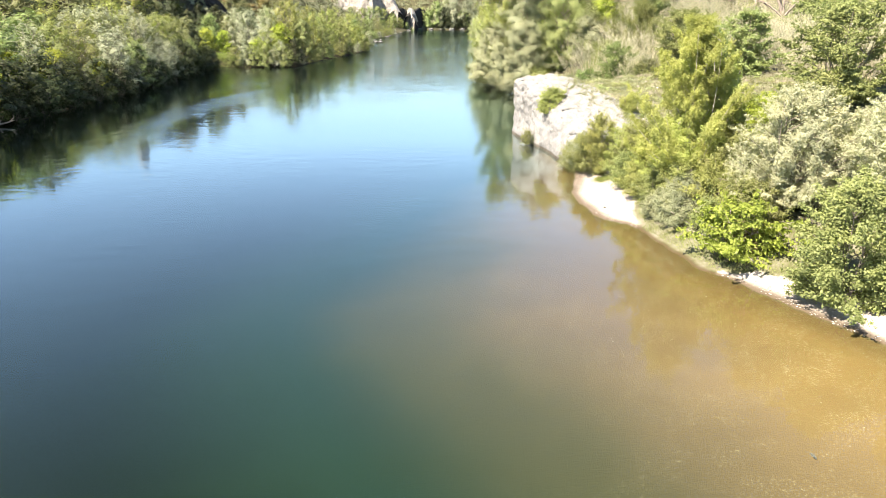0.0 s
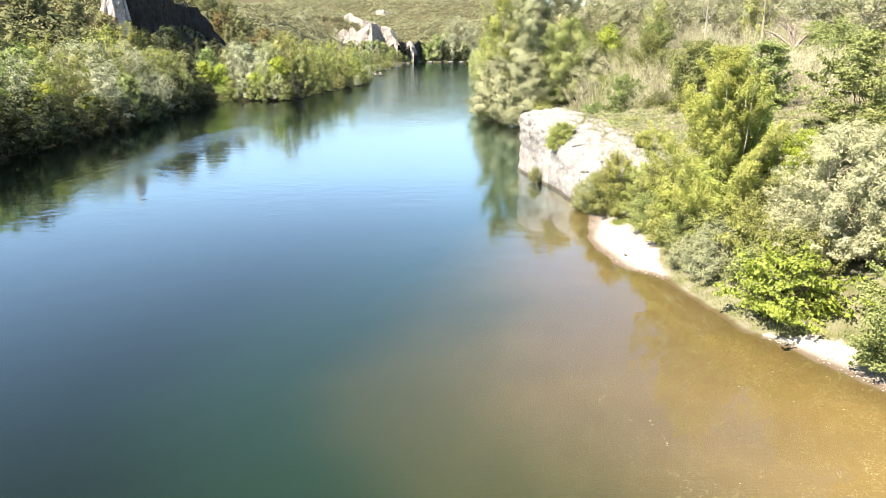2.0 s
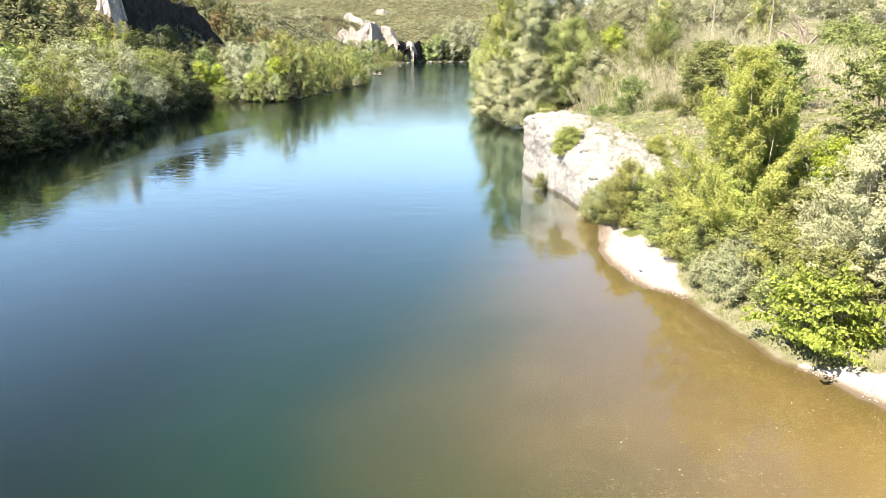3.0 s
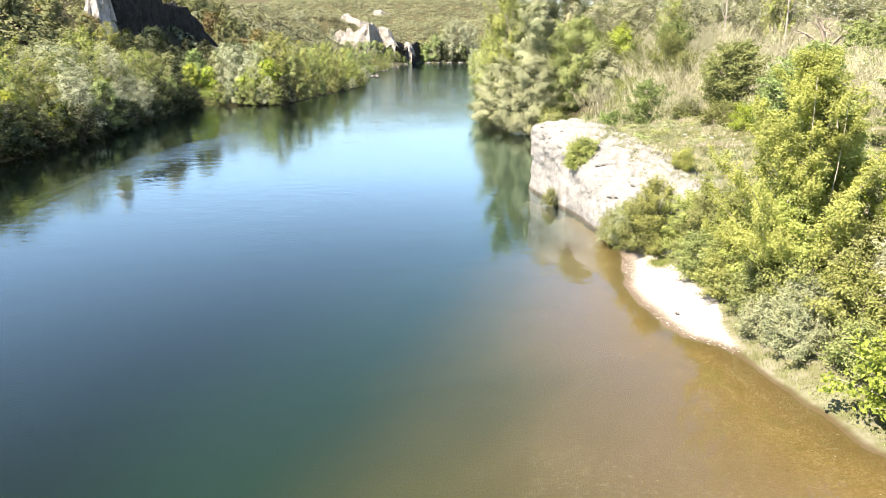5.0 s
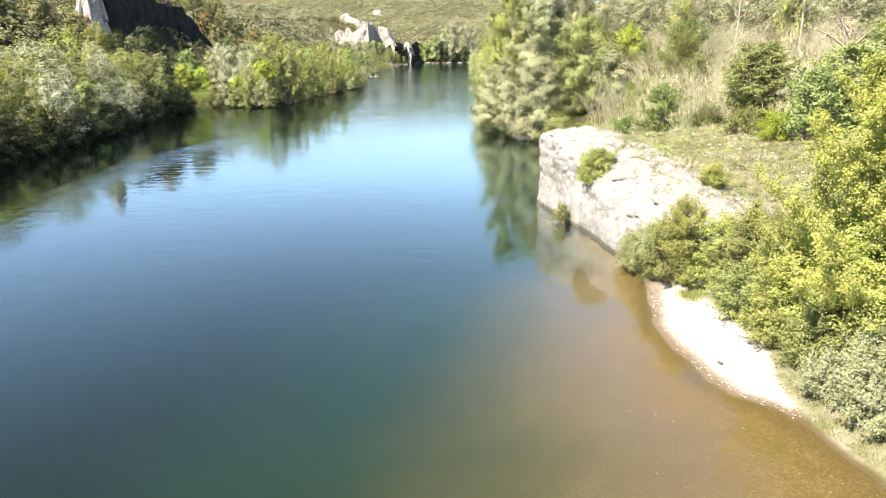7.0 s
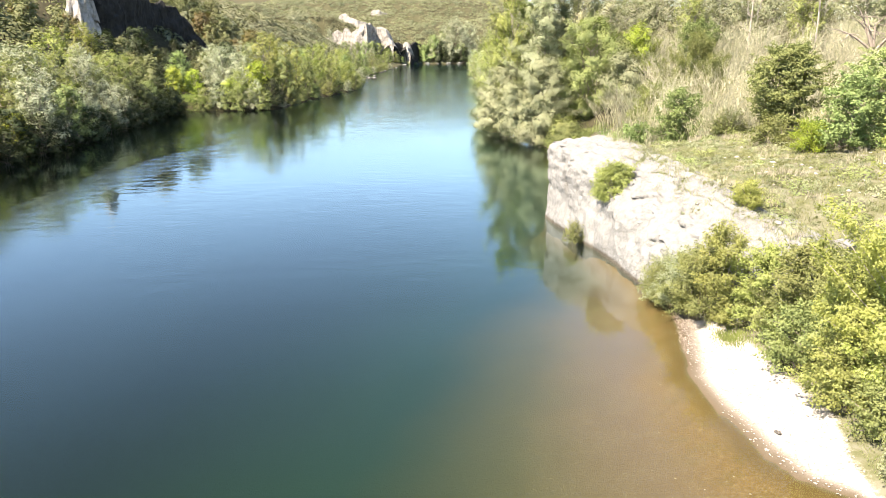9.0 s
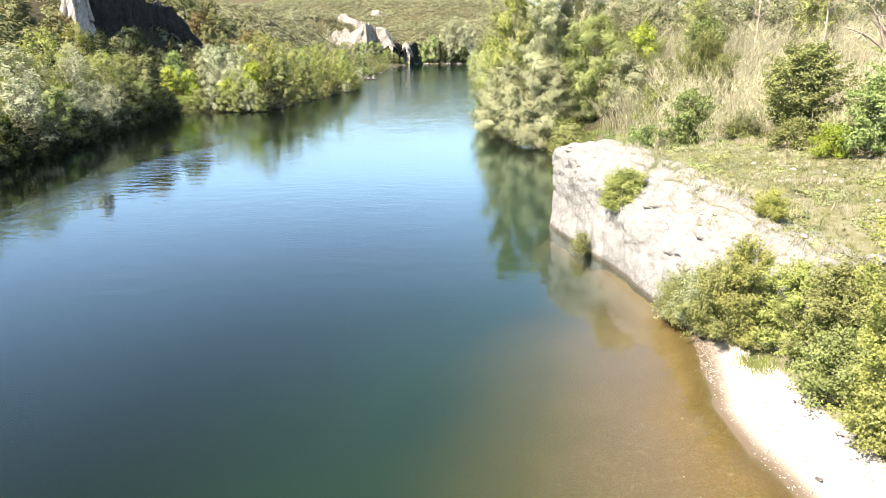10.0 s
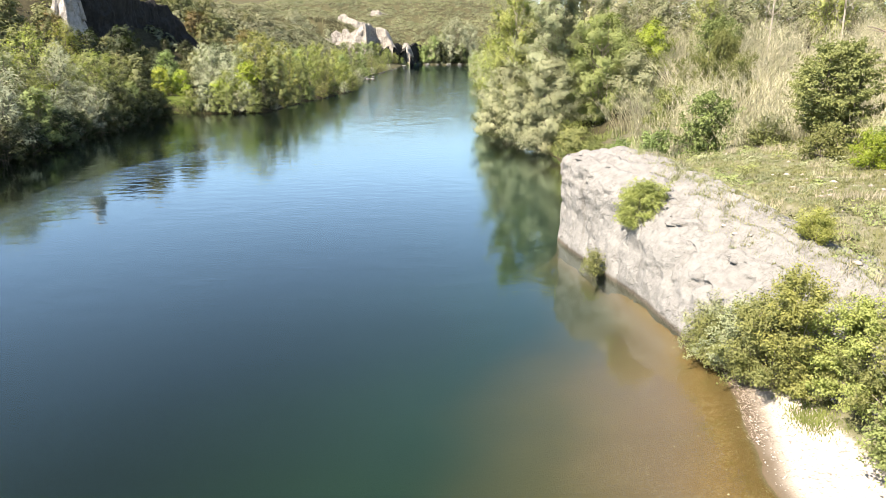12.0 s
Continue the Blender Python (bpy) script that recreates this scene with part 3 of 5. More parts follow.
# ---- limestone headland: a rounded bluff over the water, its bedding planes sloping back under the turf ----
def build_headland():
    nu, nv = 240, 104
    ys = np.linspace(40.0, 67.2, nu)
    foot = np.interp(ys, [40, 43, 45.5, 48.5, 52, 55.5, 60, 62.6, 63.8, 65.2, 67.2], [11.9, 10.8, 9.5, 8.4, 7.8, 7.1, 5.9, 5.3, 5.5, 6.8, 8.6])
    steep = np.interp(ys, [40, 44, 48, 52, 56, 60, 63, 67.2], [1.3, 1.4, 2.1, 3.2, 4.2, 4.9, 5.0, 2.6])
    crest = np.interp(ys, [40, 43, 48, 52, 60, 64, 67.2], [2.7, 3.4, 4.2, 5.0, 5.6, 5.5, 3.6])
    lean = np.interp(ys, [40, 46, 50, 56, 60, 63, 67.2], [1.8, 1.9, 1.4, 0.9, 0.6, 0.45, 0.6])
    back = np.interp(ys, [40, 44, 50, 58, 64, 67.2], [15.5, 16.2, 14.8, 13.2, 12.0, 11.0])
    v = np.linspace(0, 1, nv)[:, None]
    a = np.clip(v / 0.5, 0, 1)
    slab = np.clip((v - 0.5) / 0.5, 0, 1)
    ang = a * np.pi / 2
    X = foot + lean * (1 - np.cos(ang)) + (back - foot - lean) * slab
    Z = -1.0 + (steep + 1.0) * np.sin(ang) ** 0.75 + (crest - steep) * (1 - (1 - slab) ** 1.8)
    p = np.stack([X.ravel(), np.broadcast_to(ys, X.shape).ravel(), Z.ravel()], 1)
    sl = np.repeat(slab[:, 0], nu)
    fc = np.repeat(np.sin(ang[:, 0] * 0.98 + 0.02) ** 0.5, nu) * (1 - smooth(0.0, 0.25, sl))
    big = fbm(p * [0.32, 0.32, 0.5], 4, 21) - 0.5
    fine = fbm(p * 2.6, 4, 22) - 0.5
    crack = np.abs(fbm(p * [0.5, 0.55, 0.16] + 3.1, 3, 27) - 0.5) * 2
    notch = smooth(0.0, 0.05, crack) - 1
    layer = p[:, 2] * 1.25 + p[:, 1] * 0.16 + (fbm(p * 0.45, 3, 28) - 0.5) * 2.2
    ledge = smooth(0.0, 0.75, layer - np.floor(layer)) * (1 - smooth(0.82, 1.0, layer - np.floor(layer)))
    pit = np.maximum(fbm(p * [1.1, 1.1, 1.5], 4, 26) - 0.56, 0)
    p[:, 0] -= fc * (big * 1.5 + fine * 0.34 + notch * 0.4 + (ledge - 0.5) * 0.05 - pit * 1.0)
    bed = p[:, 0] * 0.95 + p[:, 1] * 0.5 + (fbm(p * 0.35, 3, 24) - 0.5) * 3.0
    step = bed - np.floor(bed)
    ridge = smooth(0, 0.8, step) * (1 - smooth(0.86, 1.0, step)) - 0.5
    up = smooth(0.0, 0.12, sl) * (1 - smooth(0.75, 1.0, sl))
    p[:, 2] += up * (ridge * 0.24 + fine * 0.2 + big * 0.35) - smooth(0.42, 0.95, sl) * 1.1
    me = mesh_from("rock_face", p, [grid_faces(nu, nv)], [ROCK], True)
    top = p.reshape(nv, nu, 3)[nv // 2:]
    head = new("limestone_headland")
    head.matrix_basis = pose(0, 0, 0)
    tagged(head, "pale limestone bluff with rounded top rising from the river", "rock")
    part("rock_face", me, head)
    # tilted slabs that lie proud of the turf
    r = np.random.default_rng(29)
    for x, y, w, d, turn in ((12.6, 42.2, 2.6, 1.3, 20), (12.0, 44.6, 2.2, 0.9, 25), (14.8, 44.4, 2.0, 0.9, 15), (15.6, 46.6, 1.8, 0.7, 20)):
        bm = bmesh.new()
        bmesh.ops.create_cube(bm, size=1.0)
        bmesh.ops.subdivide_edges(bm, edges=bm.edges[:], cuts=7, use_grid_fill=True)
        for q in bm.verts:
            c = q.co.copy()
            k = 1 - 0.25 * (abs(c.x) * 2) ** 4 - 0.2 * (abs(c.y) * 2) ** 4
            n = noise.fractal(Vector((c.x * 2.5 + x, c.y * 2.5 + y, c.z * 2.5)), 1.0, 2.0, 3)
            q.co = Vector((c.x * w * (1 + 0.12 * n), c.y * d * (1 + 0.2 * n), c.z * 0.62 * k + 0.10 * n))
        sm = bpy.data.meshes.new("slab")
        bm.to_mesh(sm)
        bm.free()
        sm.materials.append(ROCK)
        sm.polygons.foreach_set("use_smooth", np.full(len(sm.polygons), True))
        s = part("slab", sm, head)
        s.matrix_basis = pose(x, y, max(ground_z(x, y), 2.6) - 0.12, 8, -12, turn + r.uniform(-8, 8))
    return ys, np.maximum.accumulate(top[:, :, 0], 0), top[:, :, 2]


ROCK_TOP = build_headland()


def land_z(x, y):
    """The height of what one could stand on: the ground, or the headland where it lies higher."""
    x, y = np.asarray(x, float), np.asarray(y, float)
    z = height(x, y)
    ys, tx, tz = ROCK_TOP
    for i in np.nonzero((y > ys[0]) & (y < ys[-1]) & (x < 17))[0]:
        c = int(round((y[i] - ys[0]) / (ys[1] - ys[0])))
        if tx[0, c] < x[i] < tx[-1, c]:
            z[i] = max(z[i], np.interp(x[i], tx[:, c], tz[:, c]))
    return z


def cliff_wall(name, label, line, z0, seed, mat, deep=10.0, nv=46, rough=1.0):
    """A craggy wall along corners (x, y, height), folding back at its top into the slope."""
    q = np.array(line, float)
    seg = np.r_[0, np.cumsum(np.linalg.norm(np.diff(q[:, :2], axis=0), axis=1))]
    nu = max(int(seg[-1] / 0.45), 60)
    s = np.linspace(0, seg[-1], nu)
    px, py, ph = (np.interp(s, seg, q[:, k]) for k in range(3))
    ph = ph * (0.82 + 0.36 * fbm(xyz(s * 0.22, seed + s * 0), 4, seed))
    v = np.linspace(0, 1, nv)[:, None]
    face, cap = np.clip(v / 0.72, 0, 1), np.clip((v - 0.72) / 0.28, 0, 1)
    tx, ty = np.gradient(px, s), np.gradient(py, s)
    wide = max(nu // 14, 3)
    kernel = np.hanning(wide * 2 + 1) / np.hanning(wide * 2 + 1).sum()
    sx, sy = (np.convolve(np.pad(k, wide, mode="edge"), kernel, "valid") for k in (tx, ty))
    inward = deep * cap + 0.12 * ph * face
    X = px - sy * inward
    Y = py + sx * inward
    Z = z0 + ph * (face ** 0.95) - 1.5 * cap ** 2 * (1 + 0.25 * ph)
    p = np.stack([X.ravel(), Y.ravel(), Z.ravel()], 1)
    n = unit(np.stack([np.broadcast_to(ty, X.shape).ravel(), np.broadcast_to(-tx, X.shape).ravel(), 0 * X.ravel()], 1))
    g = p * 0.22
    flute = np.abs(fbm(g * [1.2, 1.2, 0.22] + seed, 4, seed) - 0.5) * 2
    lump = fbm(g * 0.55 + seed, 4, seed + 3) - 0.5
    chip = fbm(p * 0.8, 4, seed + 6) - 0.5
    keep = np.repeat(1 - 0.7 * cap[:, 0], nu)
    p += n * (((lump * 4.2 - flute * 2.6 + chip * 1.3) * rough * keep))[:, None]
    p[:, 2] += (chip * 1.6 + lump * 2.5) * rough * np.repeat(face[:, 0] ** 2, nu)
    return tagged(new(name, mesh_from(name, p, [grid_faces(nu, nv)], [mat], False)), label, "cliff", group="limestone cliffs")


cliff_wall("limestone_pinnacle", "tall white limestone pinnacle standing out of the wooded slope", [(-103, 198, 12), (-99, 190, 21), (-95.5, 186, 25), (-91, 183.5, 27), (-87.6, 185.5, 26), (-87.4, 193, 25), (-90, 198, 22)], 2, 31, WHITE_ROCK, 4, 54, 0.85)
# wall and far hollows get their darkness from the rock colour
cliff_wall("overhung_cliff", "limestone wall behind a white pinnacle, its shade put into near-black colour", [(-89, 191, 22), (-86, 200, 25), (-85, 212, 25), (-83, 220, 24), (-81, 225, 19), (-78, 229, 12), (-75, 231, 6)], 1, 37, SHADED_ROCK, 6, 50, 0.9)
cliff_wall("limestone_cliff", "small grey limestone ledge among scrub", [(-118, 180, 4), (-111, 174, 9), (-106, 172, 8), (-102, 177, 4)], 11, 41, FAR_ROCK, 6)
cliff_wall("limestone_cliff", "rugged white limestone cliff above the far bend", [(-104, 532, 17), (-97, 522, 21), (-88, 515, 24), (-76, 508, 25), (-66, 503, 27), (-64, 512, 27), (-62, 522, 26), (-57, 518, 22), (-51, 514, 13)], -1, 47, FAR_ROCK, 9, 76, 0.95)
cliff_wall("overhung_cliff", "shaded hollow in the cliff above the far bend, shade in its colour", [(-51.3, 513, 13), (-49.5, 524, 14), (-46, 537, 15), (-43, 541, 14)], -1, 53, SHADED_ROCK, 6, 40, 0.8)
cliff_wall("limestone_cliff", "narrow pale limestone rib beside the far water", [(-48, 541, 14), (-44.5, 533, 16), (-42, 530, 13), (-39.5, 529, 8)], -1, 67, FAR_ROCK, 6, 40, 0.9)
cliff_wall("overhung_cliff", "shaded wall under the far scrub slope, shade in its colour", [(-41, 529, 11), (-39, 540, 15), (-35, 553, 16), (-28, 562, 13), (-22, 570, 8)], -1, 71, SHADED_ROCK, 6, 44, 0.8)
cliff_wall("limestone_cliff", "bright bare crag high on the far slope", [(-112, 628, 4), (-107, 622, 11), (-101, 618, 12), (-95, 615, 9), (-89, 611, 7), (-82, 614, 4)], 27, 59, FAR_ROCK, 6, 34, 0.7)
cliff_wall("limestone_cliff", "bare pale ledge high on the far slope", [(-88, 654, 4), (-82, 649, 7), (-75, 648, 7), (-67, 652, 4)], 36, 61, FAR_ROCK, 6, 24, 0.6)


# ---- trees and shrubs ----
PROFILE = {
    "round": lambda h: np.sin(np.pi * (0.12 + 0.82 * h)) ** 0.7,
    "column": lambda h: np.minimum(1, 0.55 + 2.2 * h) * (1 - h) ** 0.62 + 0.04,
    "mound": lambda h: np.sqrt(np.maximum(1 - h ** 1.7, 0)) * (0.85 + 0.15 * h),
    "spread": lambda h: np.minimum(1, 0.6 + h) * np.sqrt(np.maximum(1 - h ** 2.6, 0)),
}


def grow(seed, H, R, profile, leaves, leaf, spray=0.5, low=0.05, stems=3, flat=1.0, droop=0.1, rise=0.4, wood=0.012, bumpy=0.95, boughs=24, twigs=14, near=True):
    """Trunk paths and leaves of one plant of height H and radius R: stems carry boughs, boughs carry leafy twigs, so that
    the outline is ragged and the crown has hollows between its boughs."""
    r = np.random.default_rng(seed)
    h = (np.arange(boughs) + r.uniform(0.1, 0.9, boughs)) / boughs
    th = np.arange(boughs) * 2.39996 + r.uniform(-0.5, 0.5, boughs)
    env = R * PROFILE[profile](h) * (1 + bumpy * r.uniform(-0.55, 0.45, boughs))
    feet = r.uniform(-1, 1, (stems, 2)) * R * 0.18 * (stems > 1)
    tops = feet * 2.4 + r.uniform(-1, 1, (stems, 2)) * R * 0.12
    paths = []
    t = np.linspace(0, 1, 7)
    for s in range(stems):
        hs = H * (0.9 if s == 0 else r.uniform(0.55, 0.85))
        bend = r.uniform(-1, 1, 2) * R * 0.08
        xy = feet[s] + (tops[s] - feet[s]) * t[:, None] + bend * np.sin(t * np.pi)[:, None]
        paths.append((np.c_[xy, -0.3 + (hs + 0.3) * t], H * wood / (1 + 0.3 * (stems - 1)) * (1 - 0.9 * t) + 0.008))
    tip = np.stack([np.cos(th) * env, np.sin(th) * env, H * (low + (0.96 - low) * h)], 1)
    tip[:, 2] += env * (0.30 * rise - 0.35 * droop) * (1 - h)
    tip[:, 2] = np.clip(tip[:, 2], 0.15, H * 1.03)
    foot_z = np.clip(tip[:, 2] - env * (0.25 + 0.9 * rise) - 0.05 * H, 0.03 * H, 0.86 * H)
    s = r.integers(0, stems, boughs)
    foot = np.c_[feet[s] + (tops[s] - feet[s]) * (foot_z / H)[:, None], foot_z]
    mid = (foot + tip) / 2 + np.c_[np.zeros((boughs, 2)), env * (0.22 - 0.25 * rise)]
    u = np.linspace(0, 1, 5 if near else 3)[:, None]
    for i in range(boughs):
        paths.append(((1 - u) ** 2 * foot[i] + 2 * u * (1 - u) * mid[i] + u ** 2 * tip[i], H * wood * 0.34 * (1 - 0.85 * u[:, 0]) + 0.006))
    # twigs along the outer part of each bough
    k = np.repeat(np.arange(boughs), twigs)
    v = (0.22 + 0.80 * r.uniform(0, 1, len(k)) ** 0.75)[:, None]
    at = (1 - v) ** 2 * foot[k] + 2 * v * (1 - v) * mid[k] + v ** 2 * tip[k]
    run = unit(tip[k] - foot[k])
    way = unit(run * 0.75 + unit(r.normal(0, 1, (len(k), 3))) * [0.9, 0.9, 0.7 * flat] + [0, 0, rise * 0.7 - droop * 0.7])
    size = spray * r.uniform(0.5, 1.4, len(k)) * (1.25 - 0.55 * v[:, 0])
    for i in r.choice(len(k), min(len(k), 60) if near else 0, replace=False):
        paths.append((np.array([at[i], at[i] + way[i] * size[i] * 0.8]), np.array([0.012, 0.004])))
    share = size ** 1.3 * r.uniform(0.5, 1.4, len(k))
    m = np.repeat(np.arange(len(k)), np.maximum((leaves * share / share.sum()).astype(int), 2))
    n = len(m)
    along = r.uniform(0.0, 1.1, n)[:, None]
    spread = r.normal(0, 1, (n, 3)) * ((0.21 if near else 0.30) * size[m] * (1.15 - 0.6 * along[:, 0]))[:, None] * [1, 1, 0.75 * flat]
    centre = at[m] + way[m] * along * size[m][:, None] + spread
    outward = unit(np.c_[centre[:, :2], (centre[:, 2] - H * 0.4) * 0.7])
    if near:
        tuft = spread / (np.linalg.norm(spread, axis=1, keepdims=True) + 1e-6)
    else:
        tuft = unit(centre - (0.4 * foot + 0.6 * tip)[k[m]]) * 1.15
    normal = unit(tuft * 0.7 + outward * 0.35 + [0, 0, 0.4] + r.normal(0, 0.5 if near else 0.22, (n, 3)))
    axis = way[m] * 0.8 + r.normal(0, 0.6, (n, 3)) + [0, 0, -droop * 0.8]
    axis -= normal * np.sum(axis * normal, 1, keepdims=True)
    lv, lf = (leaf_quads if near and leaf[0] > 0.16 else leaf_tris)(r, centre, axis, normal, leaf[0], leaf[1])
    lv[:, 2] = np.maximum(lv[:, 2], 0.02)
    return tubes(paths, 5 if near else 3), (lv, lf)


def plant(name, label, category, at, grown, leaf_mat, bark=None, group=""):
    """A plant as an Empty at its base with its trunk and its crown."""
    x, y = at[:2]
    z = at[2] if len(at) > 2 else ground_z(x, y)
    base = new(name)
    base.empty_display_size = 0.3
    base.matrix_basis = pose(x, y, z - 0.05)
    (tv, tf), (lv, lf) = grown
    part("trunk", mesh_from("trunk", tv, [tf], [bark or BARK], True), base)
    part("crown", mesh_from("crown", lv, [lf], [leaf_mat]), base)
    return tagged(base, label, category, group)


# gravel shore and terrace, near plants
def shrub(label, x, y, H, R, leaf_mat, seed, leaf=(0.10, 0.075), clump=0.34, z=None, kind="mound", dense=1.0, name="shrub", bark=None, **more):
    """A bush or tree whose boughs, twigs and leaves follow its size."""
    area = R * R * 2 + R * H * 2.2
    if leaf[0] < 0.165:
        leaf = (leaf[0] * 0.84, leaf[1] * 0.84)
    leaves = int(550 * dense * area * 0.0102 / (leaf[0] * leaf[1]))
    at = (x, y) if z is None else (x, y, z)
    more = {"low": 0.03, "stems": 4, "boughs": int(14 + 1.0 * area / (clump / 0.34) ** 2), "twigs": 13, "spray": clump * 1.75, **more}
    category = "shrub" if name == "shrub" else "tree"
    return plant(name, label, category, at, grow(seed, H, R, kind, leaves, leaf, **more), leaf_mat, bark)


shrub("tall leafy yellow-green shrub at the gravel edge", 15.0, 22.2, 5.0, 2.2, LEAF["olive"], 101, (0.11, 0.085), 0.38, dense=1.5, bumpy=0.6)
shrub("tall leafy green shrub behind the gravel edge", 18.8, 21.4, 5.4, 2.5, LEAF["olive"], 102, (0.15, 0.11), 0.46)
shrub("low fig tree with large drooping bright leaves", 13.0, 26.8, 2.6, 2.3, LEAF["fig"], 103, (0.168, 0.125), 0.42, kind="spread", dense=0.95, name="fig_tree", bark=PALE_BARK, flat=0.45, droop=0.9, low=0.22, bumpy=0.7)
shrub("broad silver-grey willow with fine pale leaves", 16.2, 29.4, 5.7, 3.3, LEAF["bright_silver"], 104, (0.15, 0.045), 0.34, name="silver_willow", rise=0.6, droop=0.0, bumpy=0.5, dense=1.25, boughs=130)
shrub("silver-grey willow beside a taller one", 19.8, 27.4, 5.2, 2.8, LEAF["bright_silver"], 105, (0.15, 0.045), 0.36, name="silver_willow", rise=0.6, droop=0.0, bumpy=0.5, dense=1.2, boughs=100)
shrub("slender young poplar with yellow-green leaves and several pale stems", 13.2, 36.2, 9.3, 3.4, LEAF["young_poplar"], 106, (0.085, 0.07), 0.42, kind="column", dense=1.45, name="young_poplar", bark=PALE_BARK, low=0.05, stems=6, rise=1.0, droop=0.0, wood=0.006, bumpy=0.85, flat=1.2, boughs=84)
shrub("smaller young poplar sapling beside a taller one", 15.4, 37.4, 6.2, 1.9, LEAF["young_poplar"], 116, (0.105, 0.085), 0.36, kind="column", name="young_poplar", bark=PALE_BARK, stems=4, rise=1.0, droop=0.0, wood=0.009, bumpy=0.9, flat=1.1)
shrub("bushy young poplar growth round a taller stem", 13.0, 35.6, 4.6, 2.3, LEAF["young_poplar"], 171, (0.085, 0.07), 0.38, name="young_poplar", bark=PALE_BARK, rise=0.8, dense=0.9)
shrub("round yellow-green shrub under the poplar", 11.7, 37.4, 3.4, 1.6, LEAF["poplar"], 107)
shrub("leafy yellow-green shrub against the limestone", 10.1, 44.4, 3.9, 1.5, LEAF["poplar"], 108, (0.085, 0.06), 0.36, rise=0.8, bark=PALE_BARK, bumpy=0.9)
shrub("leafy green shrub with bare pale twigs", 12.0, 41.4, 3.4, 1.6, LEAF["olive"], 109, (0.085, 0.06), 0.36, rise=0.5, bark=PALE_BARK, bumpy=0.9)
shrub("dense green shrub above the gravel", 13.7, 39.2, 3.5, 1.9, LEAF["poplar"], 110, (0.085, 0.06), 0.36)
shrub("dark green bush below the rock slab", 15.6, 41.2, 3.2, 1.5, LEAF["green"], 117)
shrub("spreading olive-green shrub at the water's edge", 9.3, 46.2, 2.3, 1.2, LEAF["willow"], 111, (0.085, 0.06), 0.36, bumpy=0.9)
shrub("low olive-green shrub on the rock foot", 8.9, 48.0, 1.5, 0.9, LEAF["willow"], 118, (0.12, 0.05))
shrub("green shrub leaning over the beach head", 10.9, 39.4, 2.2, 1.2, LEAF["olive"], 119)
shrub("low grey-green willow bush on the gravel", 11.6, 31.6, 1.7, 1.2, LEAF["willow"], 112, (0.13, 0.04), 0.3, rise=0.6)
shrub("low yellow-green bush beside the gravel", 12.4, 33.4, 2.6, 1.4, LEAF["poplar"], 113)
shrub("low green bush behind the fig tree", 13.8, 28.2, 2.8, 1.4, LEAF["olive"], 114)
shrub("bright yellow bush among the willows", 16.4, 34.0, 4.3, 1.6, LEAF["lime"], 115)
shrub("bushy green shrub behind the willows", 18.8, 33.6, 4.6, 2.1, LEAF["olive"], 131, (0.15, 0.11), 0.46)
shrub("low olive bush along the shore strip", 12.7, 29.8, 1.5, 1.1, LEAF["olive"], 151)
shrub("leafy yellow-green bush behind the shore strip", 13.4, 31.6, 2.5, 1.4, LEAF["poplar"], 152)
shrub("dense green bush behind the beach", 12.2, 35.0, 2.4, 1.2, LEAF["olive"], 153)
shrub("low tangled brown bush with dead twigs", 13.3, 27.2, 1.3, 0.9, LEAF["rust"], 154, dense=0.35)
shrub("leafy green bush between the willow and the poplar", 14.8, 33.2, 3.2, 1.6, LEAF["olive"], 155)
shrub("green bush on the slope above the willow", 17.6, 37.2, 3.6, 1.8, LEAF["olive"], 156, (0.12, 0.09), 0.4)
shrub("leafy olive shrub in the thicket above the beach", 11.3, 43.3, 3.0, 1.6, LEAF["poplar"], 157, (0.085, 0.06), 0.36, bumpy=0.9)
shrub("dense olive shrub in the thicket above the beach", 12.7, 40.4, 3.0, 1.7, LEAF["olive"], 158, (0.085, 0.06), 0.36, bumpy=0.9)
shrub("olive shrub rooted at the rock's foot", 9.5, 44.9, 2.9, 1.4, LEAF["olive"], 159, (0.085, 0.06), 0.36, bumpy=0.9)
shrub("leafy shrub at the foot of the young poplar", 14.6, 37.9, 3.0, 1.6, LEAF["poplar"], 160, (0.085, 0.06), 0.36)
shrub("low leafy shrub behind the beach head", 12.0, 38.7, 2.4, 1.4, LEAF["olive"], 161, (0.085, 0.06), 0.36)
shrub("low olive bush at the rock's waterline", 8.7, 47.0, 1.7, 1.0, LEAF["olive"], 162, (0.085, 0.06), 0.36)
shrub("low leafy bush at the inner edge of the beach", 11.4, 34.9, 1.9, 1.0, LEAF["olive"], 173, (0.085, 0.06), 0.34)
shrub("leafy yellow-green bush crowding the beach", 11.2, 36.6, 2.2, 1.1, LEAF["poplar"], 174, (0.085, 0.06), 0.34)
shrub("small grey willow bush on the beach edge", 11.2, 33.4, 1.2, 0.8, LEAF["willow"], 175, (0.12, 0.04), 0.3)
shrub("grey willow bush at the inner edge of the beach", 12.3, 32.5, 2.0, 1.3, LEAF["willow"], 163, (0.12, 0.04))
